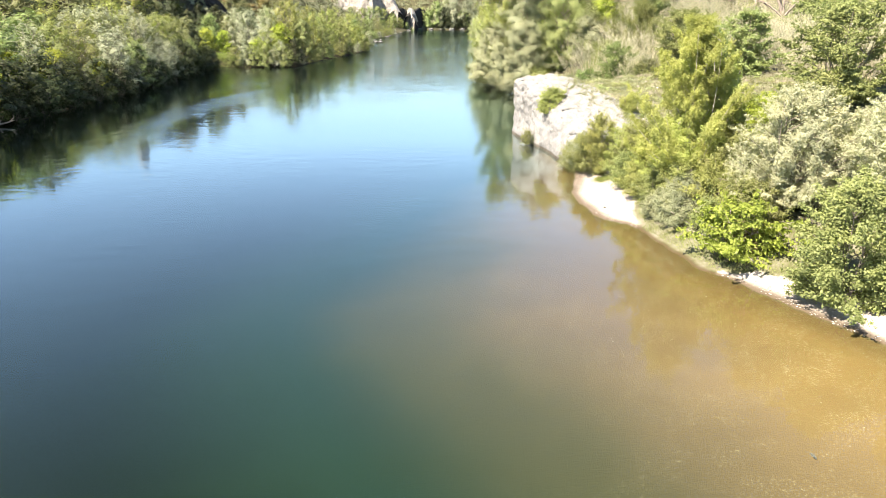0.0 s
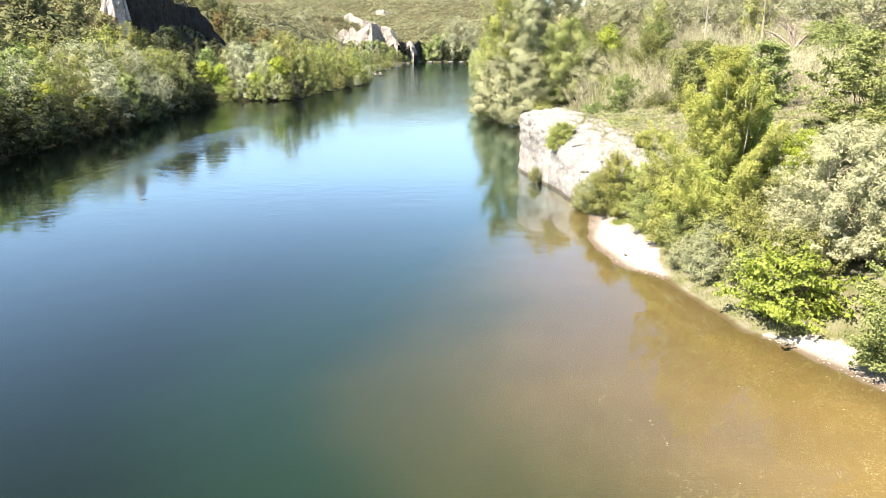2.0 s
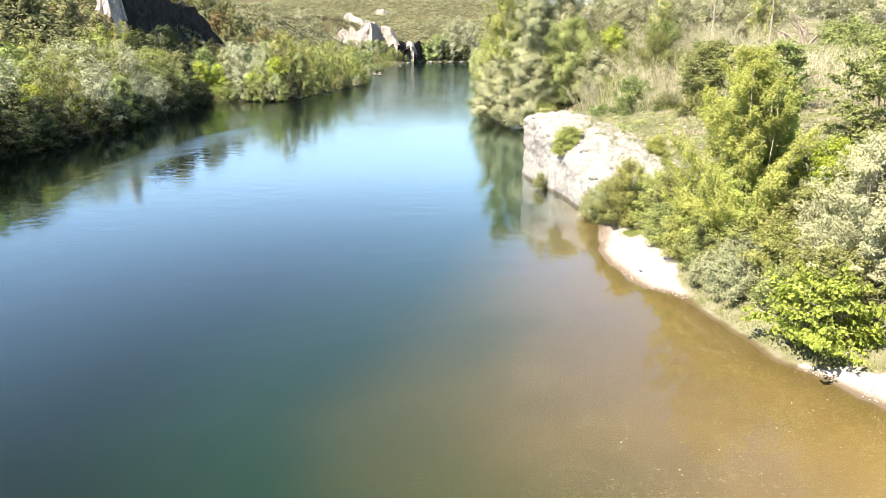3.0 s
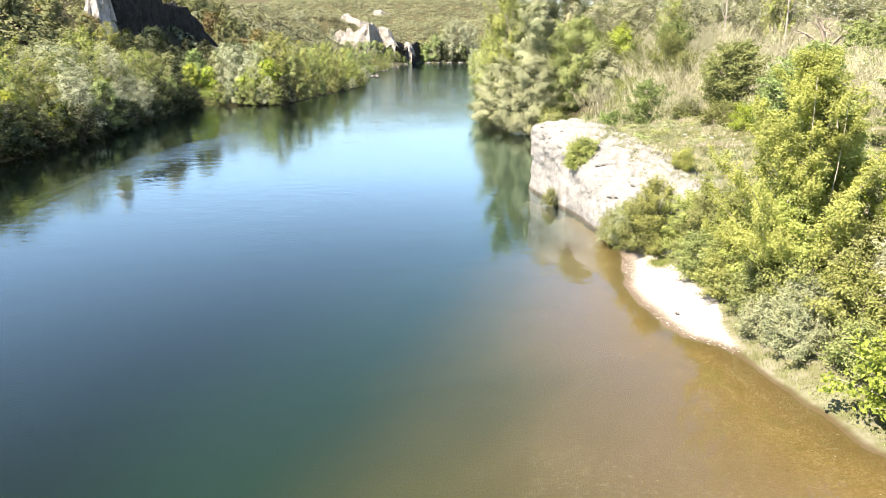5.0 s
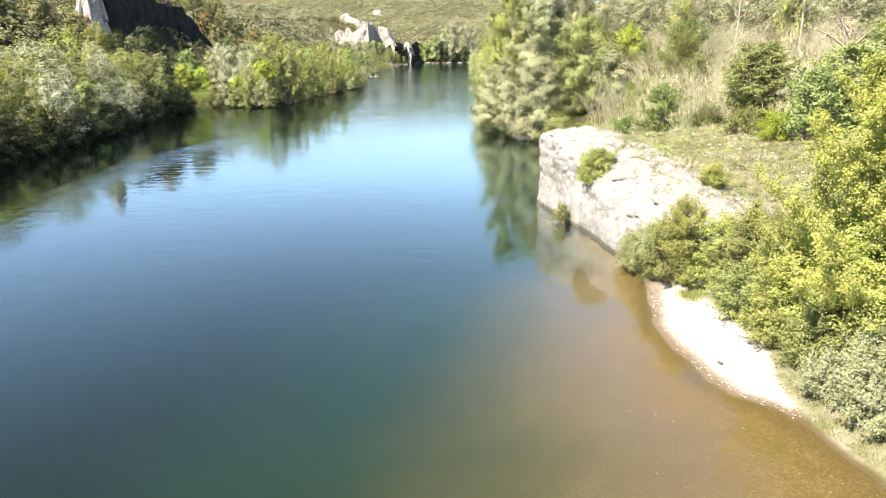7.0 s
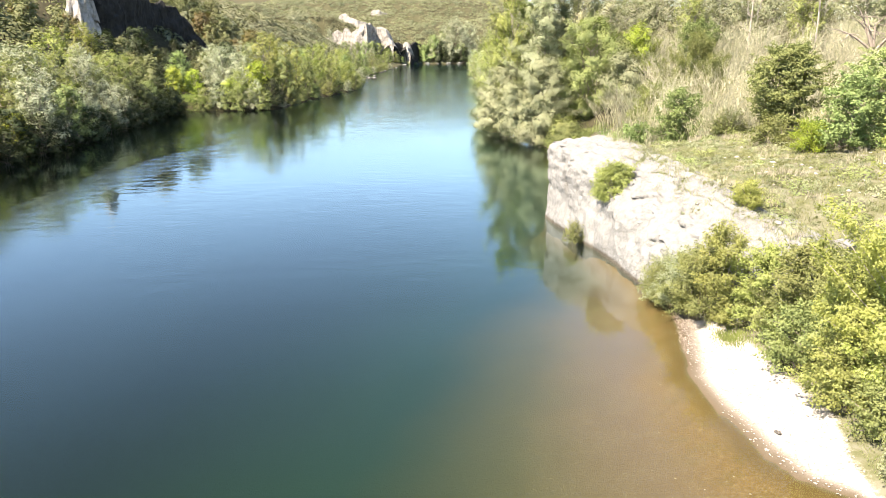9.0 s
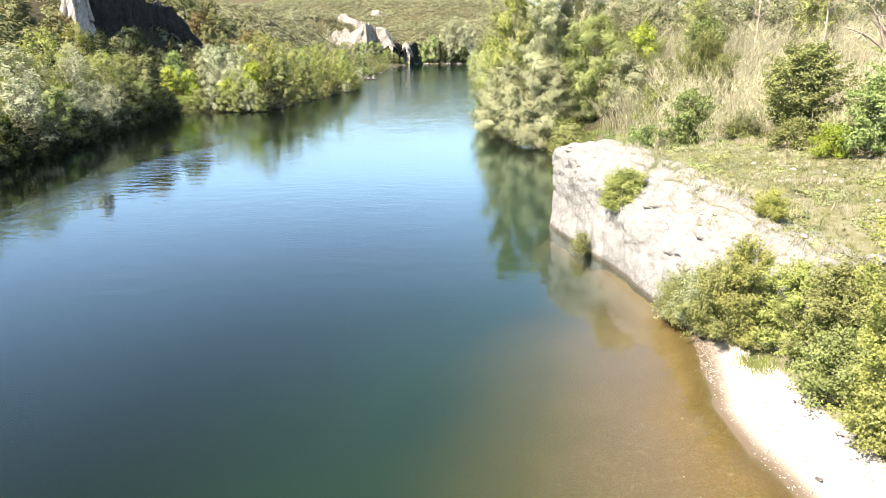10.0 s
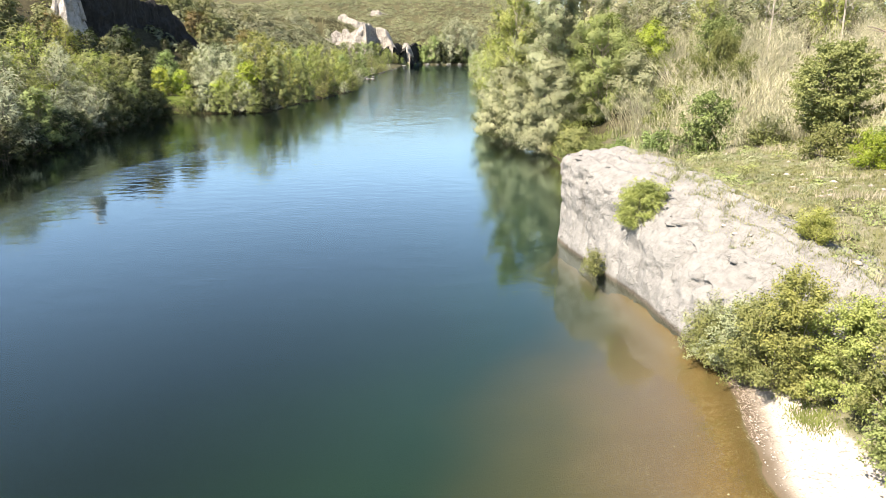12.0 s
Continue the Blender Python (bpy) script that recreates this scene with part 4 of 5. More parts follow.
# on the rock and terrace
shrub("dense round olive-green bush on the limestone rim", 8.1, 55.0, 2.0, 1.25, LEAF["poplar"], 121, (0.09, 0.065), 0.3, z=2.95, dense=1.8, bumpy=0.4, rise=0.1, droop=0.4, low=0.0, boughs=40)
shrub("small bush growing from the foot of the rock", 6.2, 56.4, 1.15, 0.5, LEAF["olive"], 122, (0.10, 0.05), 0.22, z=0.05)
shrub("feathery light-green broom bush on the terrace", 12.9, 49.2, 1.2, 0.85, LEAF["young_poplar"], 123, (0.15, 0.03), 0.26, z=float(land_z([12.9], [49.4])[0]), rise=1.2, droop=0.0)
shrub("round locust tree standing in the dry reeds", 20.8, 64.0, 5.8, 2.35, LEAF["locust"], 124, (0.17, 0.11), 0.5, kind="round", name="locust_tree", low=0.2, stems=3, dense=1.5, boughs=60, flat=0.45, droop=0.5, wood=0.018)
shrub("tall spreading locust tree behind the willows", 26.6, 47.5, 7.0, 4.0, LEAF["locust"], 125, (0.2, 0.13), 0.55, kind="spread", name="locust_tree", low=0.06, flat=0.45, droop=0.5, wood=0.016)
shrub("locust tree leaning out of the reeds", 24.8, 59.8, 5.6, 2.8, LEAF["locust"], 126, (0.2, 0.13), 0.48, name="locust_tree", flat=0.45, droop=0.5)
shrub("dark green bush at the front of the reeds", 16.2, 71.4, 4.4, 2.1, LEAF["green"], 127, (0.2, 0.13), 0.45)
shrub("green bush low in the reeds", 14.0, 75.0, 2.2, 1.4, LEAF["green"], 132, (0.2, 0.13), 0.45)
shrub("bright yellow bush at the edge of the terrace", 19.4, 57.6, 1.7, 0.9, LEAF["lime"], 128)
shrub("dark green bush below the locust tree", 21.3, 57.2, 4.2, 1.7, LEAF["green"], 133, (0.16, 0.11), 0.4)
shrub("soft grey-green tamarisk in the reeds", 22.5, 88.0, 6.6, 3.2, LEAF["olive"], 129, (0.26, 0.06), 0.6, rise=1.0, droop=0.0)
shrub("green locust tree beyond the reeds", 25.5, 74.0, 5.6, 2.1, LEAF["locust"], 130, (0.22, 0.15), 0.5, kind="round", name="locust_tree", stems=2, flat=0.45, droop=0.5)
shrub("low olive bush on the bank below the grove", 11.2, 84.5, 1.8, 1.6, LEAF["olive"], 135, (0.18, 0.11), 0.45)
shrub("low green bush on the bank below the grove", 12.8, 80.5, 1.5, 1.4, LEAF["green"], 136, (0.18, 0.11), 0.45)
shrub("low grey-green bush behind the headland", 10.4, 73.5, 1.0, 1.1, LEAF["willow"], 137, (0.15, 0.06), 0.35)
shrub("scrubby green bush on the terrace", 18.6, 60.5, 1.5, 1.2, LEAF["olive"], 138, (0.15, 0.1), 0.38)
shrub("yellow-flowering bush on the edge of the terrace", 12.0, 77.5, 0.9, 0.55, LEAF["lime"], 134, (0.14, 0.08), 0.3)

shrub("leafy green bush deep in the reeds", 26.5, 100.0, 6.2, 3.0, LEAF["green"], 164, (0.24, 0.16), 0.6)
shrub("spreading green locust tree above the reeds", 42.5, 85.0, 6.6, 3.8, LEAF["locust"], 165, (0.24, 0.16), 0.6, kind="round", name="locust_tree", low=0.08, flat=0.45, droop=0.5)
shrub("green locust tree among the reeds", 36.5, 68.0, 5.6, 3.0, LEAF["locust"], 166, (0.22, 0.15), 0.55, kind="round", name="locust_tree", low=0.08, flat=0.45, droop=0.5)
shrub("olive bush in the reeds below the grove", 17.6, 84.0, 3.6, 2.0, LEAF["olive"], 167, (0.2, 0.13), 0.5)
shrub("low tangled bush at the reeds' foot", 18.2, 66.5, 1.7, 1.3, LEAF["olive"], 168, (0.15, 0.1), 0.38)
# the grove on the river's edge
GROVE = {"dense": 1.0, "stems": 3, "wood": 0.013, "near": False, "twigs": 15}


def grove_tree(label, name, x, y, H, R, leaf_mat, seed, leaf, **more):
    shrub(label, x, y, H, R, leaf_mat, seed, leaf, 0.7, name=name, **{**GROVE, **more})


grove_tree("tall light-green poplar by the river", "poplar_tree", 6.6, 112, 19.5, 3.9, LEAF["poplar"], 141, (0.21, 0.16), z=1.0, kind="round", low=0.1, rise=0.9, droop=0.0, bark=PALE_BARK, bumpy=0.7)
grove_tree("grey-green willow leaning over the river", "willow_tree", 4.9, 107, 9.0, 3.6, LEAF["willow"], 142, (0.24, 0.10), z=0.4, droop=0.5, bumpy=0.7)
grove_tree("olive-green willow overhanging the water", "willow_tree", 9.0, 99.8, 9.0, 4.1, LEAF["willow"], 143, (0.24, 0.10), z=1.0, droop=0.5, bumpy=0.7)
grove_tree("tall grey-olive poplar with pale limbs", "poplar_tree", 13.6, 111, 20.5, 5.0, LEAF["taupe"], 144, (0.22, 0.15), z=2.4, kind="round", rise=0.8, bark=PALE_BARK, bumpy=0.8, stems=4)
grove_tree("tall olive-green willow at the edge of the grove", "willow_tree", 14.8, 102.4, 12.0, 4.5, LEAF["olive"], 145, (0.24, 0.11), z=2.6, kind="round", low=0.04, droop=0.4, bumpy=0.7)
grove_tree("dark green alder at the edge of the grove", "alder_tree", 18.8, 104.5, 8.0, 2.6, LEAF["locust"], 146, (0.22, 0.16), z=3.6, kind="round", low=0.03)
grove_tree("bright yellow-green bush behind the grove", "shrub", 21.6, 107.0, 5.6, 2.0, LEAF["lime"], 147, (0.21, 0.16), kind="round", low=0.05)
grove_tree("grey-green willow filling the grove's front", "willow_tree", 6.3, 102.8, 6.3, 3.3, LEAF["willow"], 148, (0.24, 0.10), z=0.6, droop=0.5, bumpy=0.7)
grove_tree("tall grey-green willow inside the grove", "willow_tree", 9.6, 107, 17.0, 4.2, LEAF["willow"], 149, (0.24, 0.11), z=1.8, kind="round", low=0.03, droop=0.3, bumpy=0.7)
grove_tree("low willow trailing its branches over the water", "willow_tree", 3.8, 113, 5.0, 2.8, LEAF["willow"], 170, (0.24, 0.10), z=0.1, droop=0.6, bumpy=0.8)
grove_tree("grey-olive willow bush between the grove and the reeds", "shrub", 17.4, 96.5, 6.0, 2.5, LEAF["willow"], 169, (0.22, 0.11))
grove_tree("low willow bush at the waterline below the grove", "shrub", 7.4, 97.6, 2.0, 1.8, LEAF["willow"], 172, (0.2, 0.09), z=0.1)
grove_tree("low dark bush beside the headland", "shrub", 10.6, 92.5, 2.6, 2.0, LEAF["olive"], 150, (0.2, 0.12))

# ---- wooded banks: a few grown kinds, repeated ----
STOCK = {
    "silver": [("riverside_willow", "silver-grey willow on the wooded bank", grow(201 + k, 9.5, 3.9, "mound", 4780, (0.32, 0.12), 1.1, rise=0.7, droop=0.0, boughs=42, twigs=11, near=False, bumpy=0.5), LEAF["silver"]) for k in range(2)],
    "green": [("riverside_tree", "dense green broadleaf tree on the wooded bank", grow(211 + k, 9.0, 3.8, "mound", 3876, (0.33, 0.22), 1.1, boughs=39, twigs=11, near=False, bumpy=0.5), LEAF["green"]) for k in range(3)],
    "dark": [("riverside_tree", "bushy green tree with shade put into its dark leaf colour", grow(221 + k, 7.0, 3.6, "mound", 3617, (0.33, 0.22), 1.1, low=0.0, boughs=36, twigs=11, near=False, bumpy=0.5), LEAF["dark"]) for k in range(2)],
    "lime": [("riverside_shrub", "bright yellow-green shrub on the bank", grow(231, 5.6, 2.6, "mound", 2454, (0.31, 0.22), 0.85, low=0.0, boughs=33, twigs=10, near=False, bumpy=0.5), LEAF["lime"])],
    "poplar": [("riverside_poplar", "light-green poplar on the wooded bank", grow(241 + k, 12.5, 3.9, "round", 4651, (0.30, 0.25), 1.0, rise=0.9, droop=0.0, boughs=47, twigs=10, near=False, bumpy=0.5), LEAF["poplar"]) for k in range(2)],
    "olive": [("riverside_tree", "olive-green spreading tree in the woods", grow(251 + k, 9.5, 4.2, "round", 3876, (0.33, 0.20), 1.15, low=0.03, boughs=42, twigs=11, near=False, bumpy=0.5), LEAF["olive"]) for k in range(2)],
    "oak": [("holm_oak", "round evergreen oak on the slope", grow(261 + k, 6.5, 3.6, "mound", 1938, (0.43, 0.30), 1.0, stems=2, boughs=33, twigs=9, near=False, bumpy=0.5), LEAF["scrub"]) for k in range(2)],
    "wood": [("woodland_tree", "dense grey-olive tree with pale limbs in the woods", grow(281 + k, 11.0, 4.6, "round", 6718, (0.30, 0.19), 1.25, low=0.02, stems=3, boughs=64, twigs=12, near=False, bumpy=0.5), LEAF["willow" if k else "wood"]) for k in range(2)],
    "rust": [("turning_oak", "round brownish oak on the slope", grow(271, 6.5, 3.4, "mound", 1938, (0.43, 0.30), 1.0, stems=2, boughs=33, twigs=9, near=False, bumpy=0.5), LEAF["rust"])],
}
made = {}
pick = random.Random(5)


def bank_tree(kind, x, y, s=1.0, wide=1.0, z=None):
    """One more tree of a grown kind, turned and scaled."""
    k = pick.randrange(len(STOCK[kind]))
    z = ground_z(x, y) if z is None else z
    turn = pick.uniform(0, 360)
    if (kind, k) not in made:
        name, label, grown, leaf_mat = STOCK[kind][k]
        made[kind, k] = plant(name, label, "tree", (x, y, z), grown, leaf_mat, PALE_BARK if kind == "wood" else None, "wooded banks")
        made[kind, k].matrix_basis = pose(x, y, z - 0.05, 0, 0, turn) @ Matrix.Diagonal((s * wide, s * wide, s, 1))
    else:
        first = made[kind, k]
        f = first.scale
        copy_thing(first, pose(x, y, z - 0.05, 0, 0, turn) @ Matrix.Diagonal((s * wide / f[0], s * wide / f[1], s / f[2], 1)))


# left bank along the water, from behind the camera to the side channel
y = 52.0
while y < 141:
    x0 = float(shore_left(y))
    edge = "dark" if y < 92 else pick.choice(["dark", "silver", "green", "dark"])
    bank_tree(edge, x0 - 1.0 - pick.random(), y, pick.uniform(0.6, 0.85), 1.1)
    # dark kind along the waterline: the bank's shade painted as leaf colour
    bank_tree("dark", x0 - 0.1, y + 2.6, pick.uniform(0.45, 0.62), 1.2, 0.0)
    bank_tree(pick.choice(["green", "silver", "olive", "lime"]), x0 - 6 - pick.random() * 2, y + 2, pick.uniform(0.8, 1.05))
    if y > 50:
        bank_tree(pick.choice(["green", "silver", "poplar", "green"]), x0 - 12 - pick.random() * 2, y + 1, pick.uniform(0.8, 1.0))
    y += pick.uniform(5.2, 6.8)
for x, y, s in ((-51.5, 100, 1.08), (-51.5, 111, 1.0), (-57, 104, 1.05)):
    bank_tree("silver", x, y, s)
for x, y, s in ((-50.5, 76, 0.9), (-49.5, 83, 0.95), (-56, 152, 0.95), (-53, 154, 0.85)):
    bank_tree("lime", x, y, s)
for kind, x, y, s in (("lime", -48.0, 62, 0.9), ("lime", -48.4, 68.5, 1.0), ("poplar", -50.5, 66, 0.6), ("lime", -47.6, 90, 0.7), ("poplar", -51.5, 73, 0.65), ("silver", -49, 96, 0.7)):
    bank_tree(kind, x, y, s)
for kind, x, y, s in (("olive", -47.6, 144.6, 0.45), ("silver", -45.6, 145.0, 0.5), ("olive", -43.6, 144.9, 0.45), ("olive", -41.4, 145.0, 0.5), ("silver", -39.4, 145.2, 0.42), ("olive", -37.4, 145.4, 0.45), ("dark", -46.0, 147.5, 0.7), ("lime", -43.6, 148.0, 1.0)):
    bank_tree(kind, x, y, s, 1.25, 0.0)
# bushy point across the side channel
for kind, x, y, s in (("olive", -42, 147, 0.62), ("silver", -38.5, 146.5, 0.5), ("lime", -39.5, 151, 1.3), ("dark", -36.4, 149, 0.8), ("poplar", -40, 158, 1.05), ("green", -36.5, 158, 1.0),
                      ("silver", -44, 158, 1.1), ("poplar", -37, 168, 0.95), ("green", -35.5, 176, 0.9), ("poplar", -36, 186, 0.9), ("olive", -34, 192, 0.8), ("poplar", -33, 203, 0.85),
                      ("olive", -32, 212, 0.75), ("lime", -33.5, 218, 1.1), ("green", -35, 226, 0.8), ("silver", -50, 164, 1.0), ("green", -47, 172, 1.0), ("poplar", -43, 178, 1.0),
                      ("silver", -55, 172, 0.95), ("green", -58, 160, 0.9), ("green", -42, 195, 1.0), ("silver", -50, 190, 1.05), ("olive", -40, 212, 0.9), ("poplar", -42, 226, 0.9),
                      ("green", -38, 240, 0.9), ("olive", -42, 256, 0.9), ("green", -45, 274, 0.9), ("poplar", -46, 292, 0.8), ("olive", -50, 310, 0.9), ("green", -47, 330, 0.8),
                      ("green", -48, 352, 0.8), ("olive", -47, 375, 0.8), ("green", -47, 400, 0.7), ("olive", -47, 425, 0.7), ("green", -60, 215, 1.1), ("silver", -57, 240, 1.1),
                      ("green", -58, 270, 1.0), ("silver", -62, 190, 1.0)):
    bank_tree(kind, x, y, s)
y = 150.0
while y < 420:
    bank_tree(pick.choice(["olive", "green", "silver"]), float(shore_left(y)) - 0.4, y, pick.uniform(0.32, 0.5), 1.3, 0.0)
    y += 6.5 + y * 0.012
# lower slope of the gorge flank
for k in range(44):
    y = pick.uniform(45, 300)
    x = -66 - abs(pick.gauss(0, 16))
    if not (-95 < x < -68 and 165 < y < 229):
        bank_tree("rust" if pick.random() < 0.1 else "oak", x, y, pick.uniform(0.6, 1.05))
# dark trees below the wall carry its shade in their leaf colour
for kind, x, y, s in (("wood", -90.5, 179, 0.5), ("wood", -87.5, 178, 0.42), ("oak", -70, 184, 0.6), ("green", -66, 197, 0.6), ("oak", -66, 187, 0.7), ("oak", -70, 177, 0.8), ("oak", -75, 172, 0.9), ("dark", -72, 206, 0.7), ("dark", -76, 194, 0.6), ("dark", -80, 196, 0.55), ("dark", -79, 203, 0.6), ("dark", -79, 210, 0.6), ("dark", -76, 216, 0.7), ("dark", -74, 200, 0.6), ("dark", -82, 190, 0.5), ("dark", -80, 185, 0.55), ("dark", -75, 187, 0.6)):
    bank_tree(kind, x, y, s)
for kind, x, y, s in (("green", -30, 552, 1.5), ("silver", -22, 555, 2.0), ("silver", -12, 554, 1.9), ("green", -3, 553, 1.6), ("silver", 4, 556, 2.0), ("green", 13, 553, 1.6), ("olive", -16, 562, 2.0), ("olive", -36, 560, 1.4)):
    bank_tree(kind, x, y, s)
for kind, x, y, s in (("wood", -97, 505, 1.2), ("green", -90, 500, 1.3), ("poplar", -84, 496, 0.9), ("wood", -78, 494, 1.2), ("green", -72, 492, 1.4), ("green", -67, 490, 1.5), ("green", -62, 492, 1.5), ("olive", -57, 495, 1.35), ("green", -52, 498, 1.1), ("olive", -48, 504, 0.8), ("silver", -86, 470, 1.1), ("green", -76, 465, 1.1), ("silver", -60, 475, 1.0), ("olive", -50, 480, 0.9), ("dark", -55, 530, 0.9), ("green", -46, 541, 0.9)):
    bank_tree(kind, x, y, s)
for x, y, s in ((-78, 236, 1.3), (-74, 233, 1.2), (-82, 240, 1.4), (-88, 246, 1.4), (-72, 240, 1.2), (-79, 250, 1.3), (-68, 248, 1.2), (-86, 260, 1.4), (-74, 262, 1.3), (-94, 255, 1.5), (-92, 228, 1.4), (-98, 235, 1.5)):
    bank_tree("rust" if pick.random() < 0.2 else "oak", x, y, s)
for x, y, s in ((-84, 168, 1.0), (-80, 160, 1.0), (-76, 150, 0.9), (-88, 158, 1.0), (-82, 150, 1.1), (-98, 152, 1.1), (-92, 145, 1.0), (-104, 160, 1.1)):
    bank_tree("rust" if pick.random() < 0.25 else "oak", x, y, s)
for x, y, s in ((-60, 118, 1.0), (-62, 127, 1.1), (-59, 135, 1.0), (-64, 141, 1.2), (-61, 152, 1.1), (-66, 160, 1.2), (-63, 170, 1.1), (-60, 180, 1.1), (-64, 207, 1.2), (-61, 224, 1.1), (-68, 150, 1.2), (-70, 168, 1.2), (-67, 215, 1.3), (-64, 236, 1.2)):
    bank_tree("dark" if pick.random() < 0.5 else "oak", x, y, s)
# right side: shore trees beyond the grove
for kind, x, y, s in (("silver", 4.6, 121, 0.9), ("green", 5.0, 128, 0.8), ("olive", 6, 136, 1.1), ("poplar", 6, 148, 1.1), ("silver", 5, 162, 1.0), ("olive", 6, 178, 1.1), ("green", 5.5, 200, 1.0), ("silver", 5, 225, 1.0),
                      ("olive", 5, 255, 1.0), ("green", 4.5, 290, 1.0), ("silver", 4.5, 330, 1.0), ("green", 5, 380, 1.0), ("silver", 6, 430, 1.0)):
    bank_tree(kind, x, y, s)
# woods behind the reeds, in ranks up the slope
for x, y, s in ((19, 119, 0.8), (24, 121, 0.9), (28.5, 125, 0.9), (33, 122, 0.85), (37, 127, 0.95), (42, 123, 0.85), (46, 129, 0.95), (50, 124, 0.9), (54, 118, 0.85), (59, 122, 0.95), (64, 116, 0.9), (69, 120, 1.0),
                (27, 137, 1.15), (34, 139, 1.2), (41, 138, 1.2), (48, 141, 1.25), (55, 136, 1.2), (62, 134, 1.2), (70, 132, 1.25), (78, 126, 1.25), (57, 105, 0.85), (63, 101, 0.9), (70, 106, 1.0), (76, 112, 1.1),
                (30, 152, 1.4), (40, 154, 1.45), (51, 154, 1.5), (62, 150, 1.5), (74, 146, 1.5), (86, 138, 1.5), (58, 90, 0.9), (65, 84, 1.0), (72, 94, 1.1), (52, 76, 1.0), (45, 64, 0.9), (64, 70, 1.1)):
    bank_tree("wood", x, y, s, 1.1)
for x, y, s in ((17, 126, 0.95), (21, 133, 1.2), (14, 138, 1.1)):
    bank_tree("wood", x, y, s, 1.2)
# the green tree at (28, 14) is out of view, added for reflections
for kind, x, y, s in (("green", 41, 55, 1.0), ("olive", 36, 42, 1.0), ("green", 30, 33, 0.9), ("olive", 26, 25, 0.9), ("green", 28, 14, 0.9), ("poplar", 47, 119, 0.8), ("poplar", 31, 118, 0.7), ("wood", 21.5, 113, 0.75), ("dark", 48, 71, 0.8)):
    bank_tree(kind, x, y, s)
# tall grey willows, and trees of the shade-coloured dark kind, below the far slope
for kind, x, y, s in (("silver", -7, 557, 3.3), ("silver", 3, 560, 2.8), ("silver", -14, 559, 2.5), ("dark", -18, 553, 2.2), ("dark", -10, 551, 1.8), ("green", -24, 554, 2.2), ("dark", -1, 551, 1.7), ("silver", -113, 500, 2.5), ("silver", -106, 503, 2.2), ("green", -44, 520, 0.6), ("olive", -40.5, 523, 0.55), ("green", -47.5, 516, 0.7), ("green", -36, 540, 0.6)):
    bank_tree(kind, x, y, s)


def build_dead_tree():
    r = np.random.default_rng(301)
    paths = []
    base = np.zeros(3)
    for k in range(7):
        a = r.uniform(-0.3, np.pi + 0.3) if k else 0.25
        tip = np.array([np.cos(a) * r.uniform(2, 5), np.sin(a) * 0.8, r.uniform(1.5, 5.0)])
        t = np.linspace(0, 1, 6)[:, None]
        mid = tip * 0.5 + [0, 0, 0.9]
        pts = 2 * t * (1 - t) * mid + t ** 2 * tip
        paths.append((pts - [0, 0, 0.3], 0.13 * (1 - 0.9 * t[:, 0]) + 0.015))
        for j in range(4):
            s = pts[r.integers(2, 5)]
            e = s + r.normal(0, 0.9, 3) + [0, 0, 0.4]
            paths.append((np.array([s - [0, 0, 0.3], (s + e) / 2 + r.normal(0, 0.12, 3) - [0, 0, 0.3], e - [0, 0, 0.3]]), np.array([0.06, 0.04, 0.012])))
    v, f = tubes(paths, 6)
    ob = new("dead_tree", mesh_from("dead_tree", v, [f], [DEAD_WOOD], True))
    ob.matrix_basis = pose(40.4, 90.0, ground_z(40.4, 90.0) + 3.2)
    tagged(ob, "bare leaning dead tree with reddish-brown limbs", "tree")
    (tv, tf) = tubes([(np.array([[0, 0, -1.2], [0.2, 0.1, 2.0], [0, 0, 3.7]]), np.array([0.26, 0.2, 0.15]))], 8)
    base_ob = new("dead_trunk", mesh_from("trunk", tv, [tf], [DEAD_WOOD], True))
    base_ob.parent = ob
    base_ob.matrix_basis = pose(0, 0, -3.6)
    base_ob.name = "trunk"


build_dead_tree()


def bare_tree(x, y, tall, seed):
    """A leafless pale poplar: a forked trunk with steep thin limbs."""
    r = np.random.default_rng(seed)
    t = np.linspace(0, 1, 8)[:, None]
    stem = np.c_[0.35 * np.sin(2.2 * t + seed), 0.25 * np.sin(1.7 * t + 2 * seed), -0.4 + (tall + 0.4) * t]
    stem[:, :2] -= stem[0, :2]
    limbs = []
    for k in range(16):
        i = int(r.integers(2, 7))
        a, out = r.uniform(0, 2 * np.pi), r.uniform(0.8, 2.0) * (1.15 - i / 8)
        end = stem[i] + [np.cos(a) * out, np.sin(a) * out, r.uniform(1.2, 2.6)]
        mid = (stem[i] + end) / 2 + [np.cos(a) * 0.2, np.sin(a) * 0.2, -0.15]
        limbs.append((np.array([stem[i], mid, end]), np.array([0.06, 0.04, 0.012])))
        for j in range(3):
            tip = end + r.normal(0, 0.45, 3) + [0, 0, 0.5]
            limbs.append((np.array([mid * 0.4 + end * 0.6, tip]), np.array([0.022, 0.007])))
    base = new("bare_tree")
    base.matrix_basis = pose(x, y, ground_z(x, y))
    tagged(base, "leafless poplar with pale grey bark above the reeds", "tree", "bare pale trees")
    for name, paths in (("trunk", [(stem, 0.14 * (1 - 0.85 * t[:, 0]) + 0.01)]), ("limbs", limbs)):
        v, f = tubes(paths, 6)
        part(name, mesh_from(name, v, [f], [PALE_BARK], True), base)


for x, y, tall, seed in ((37.0, 113.0, 11.5, 321), (46.0, 113.5, 12.0, 322)):
    bare_tree(x, y, tall, seed)


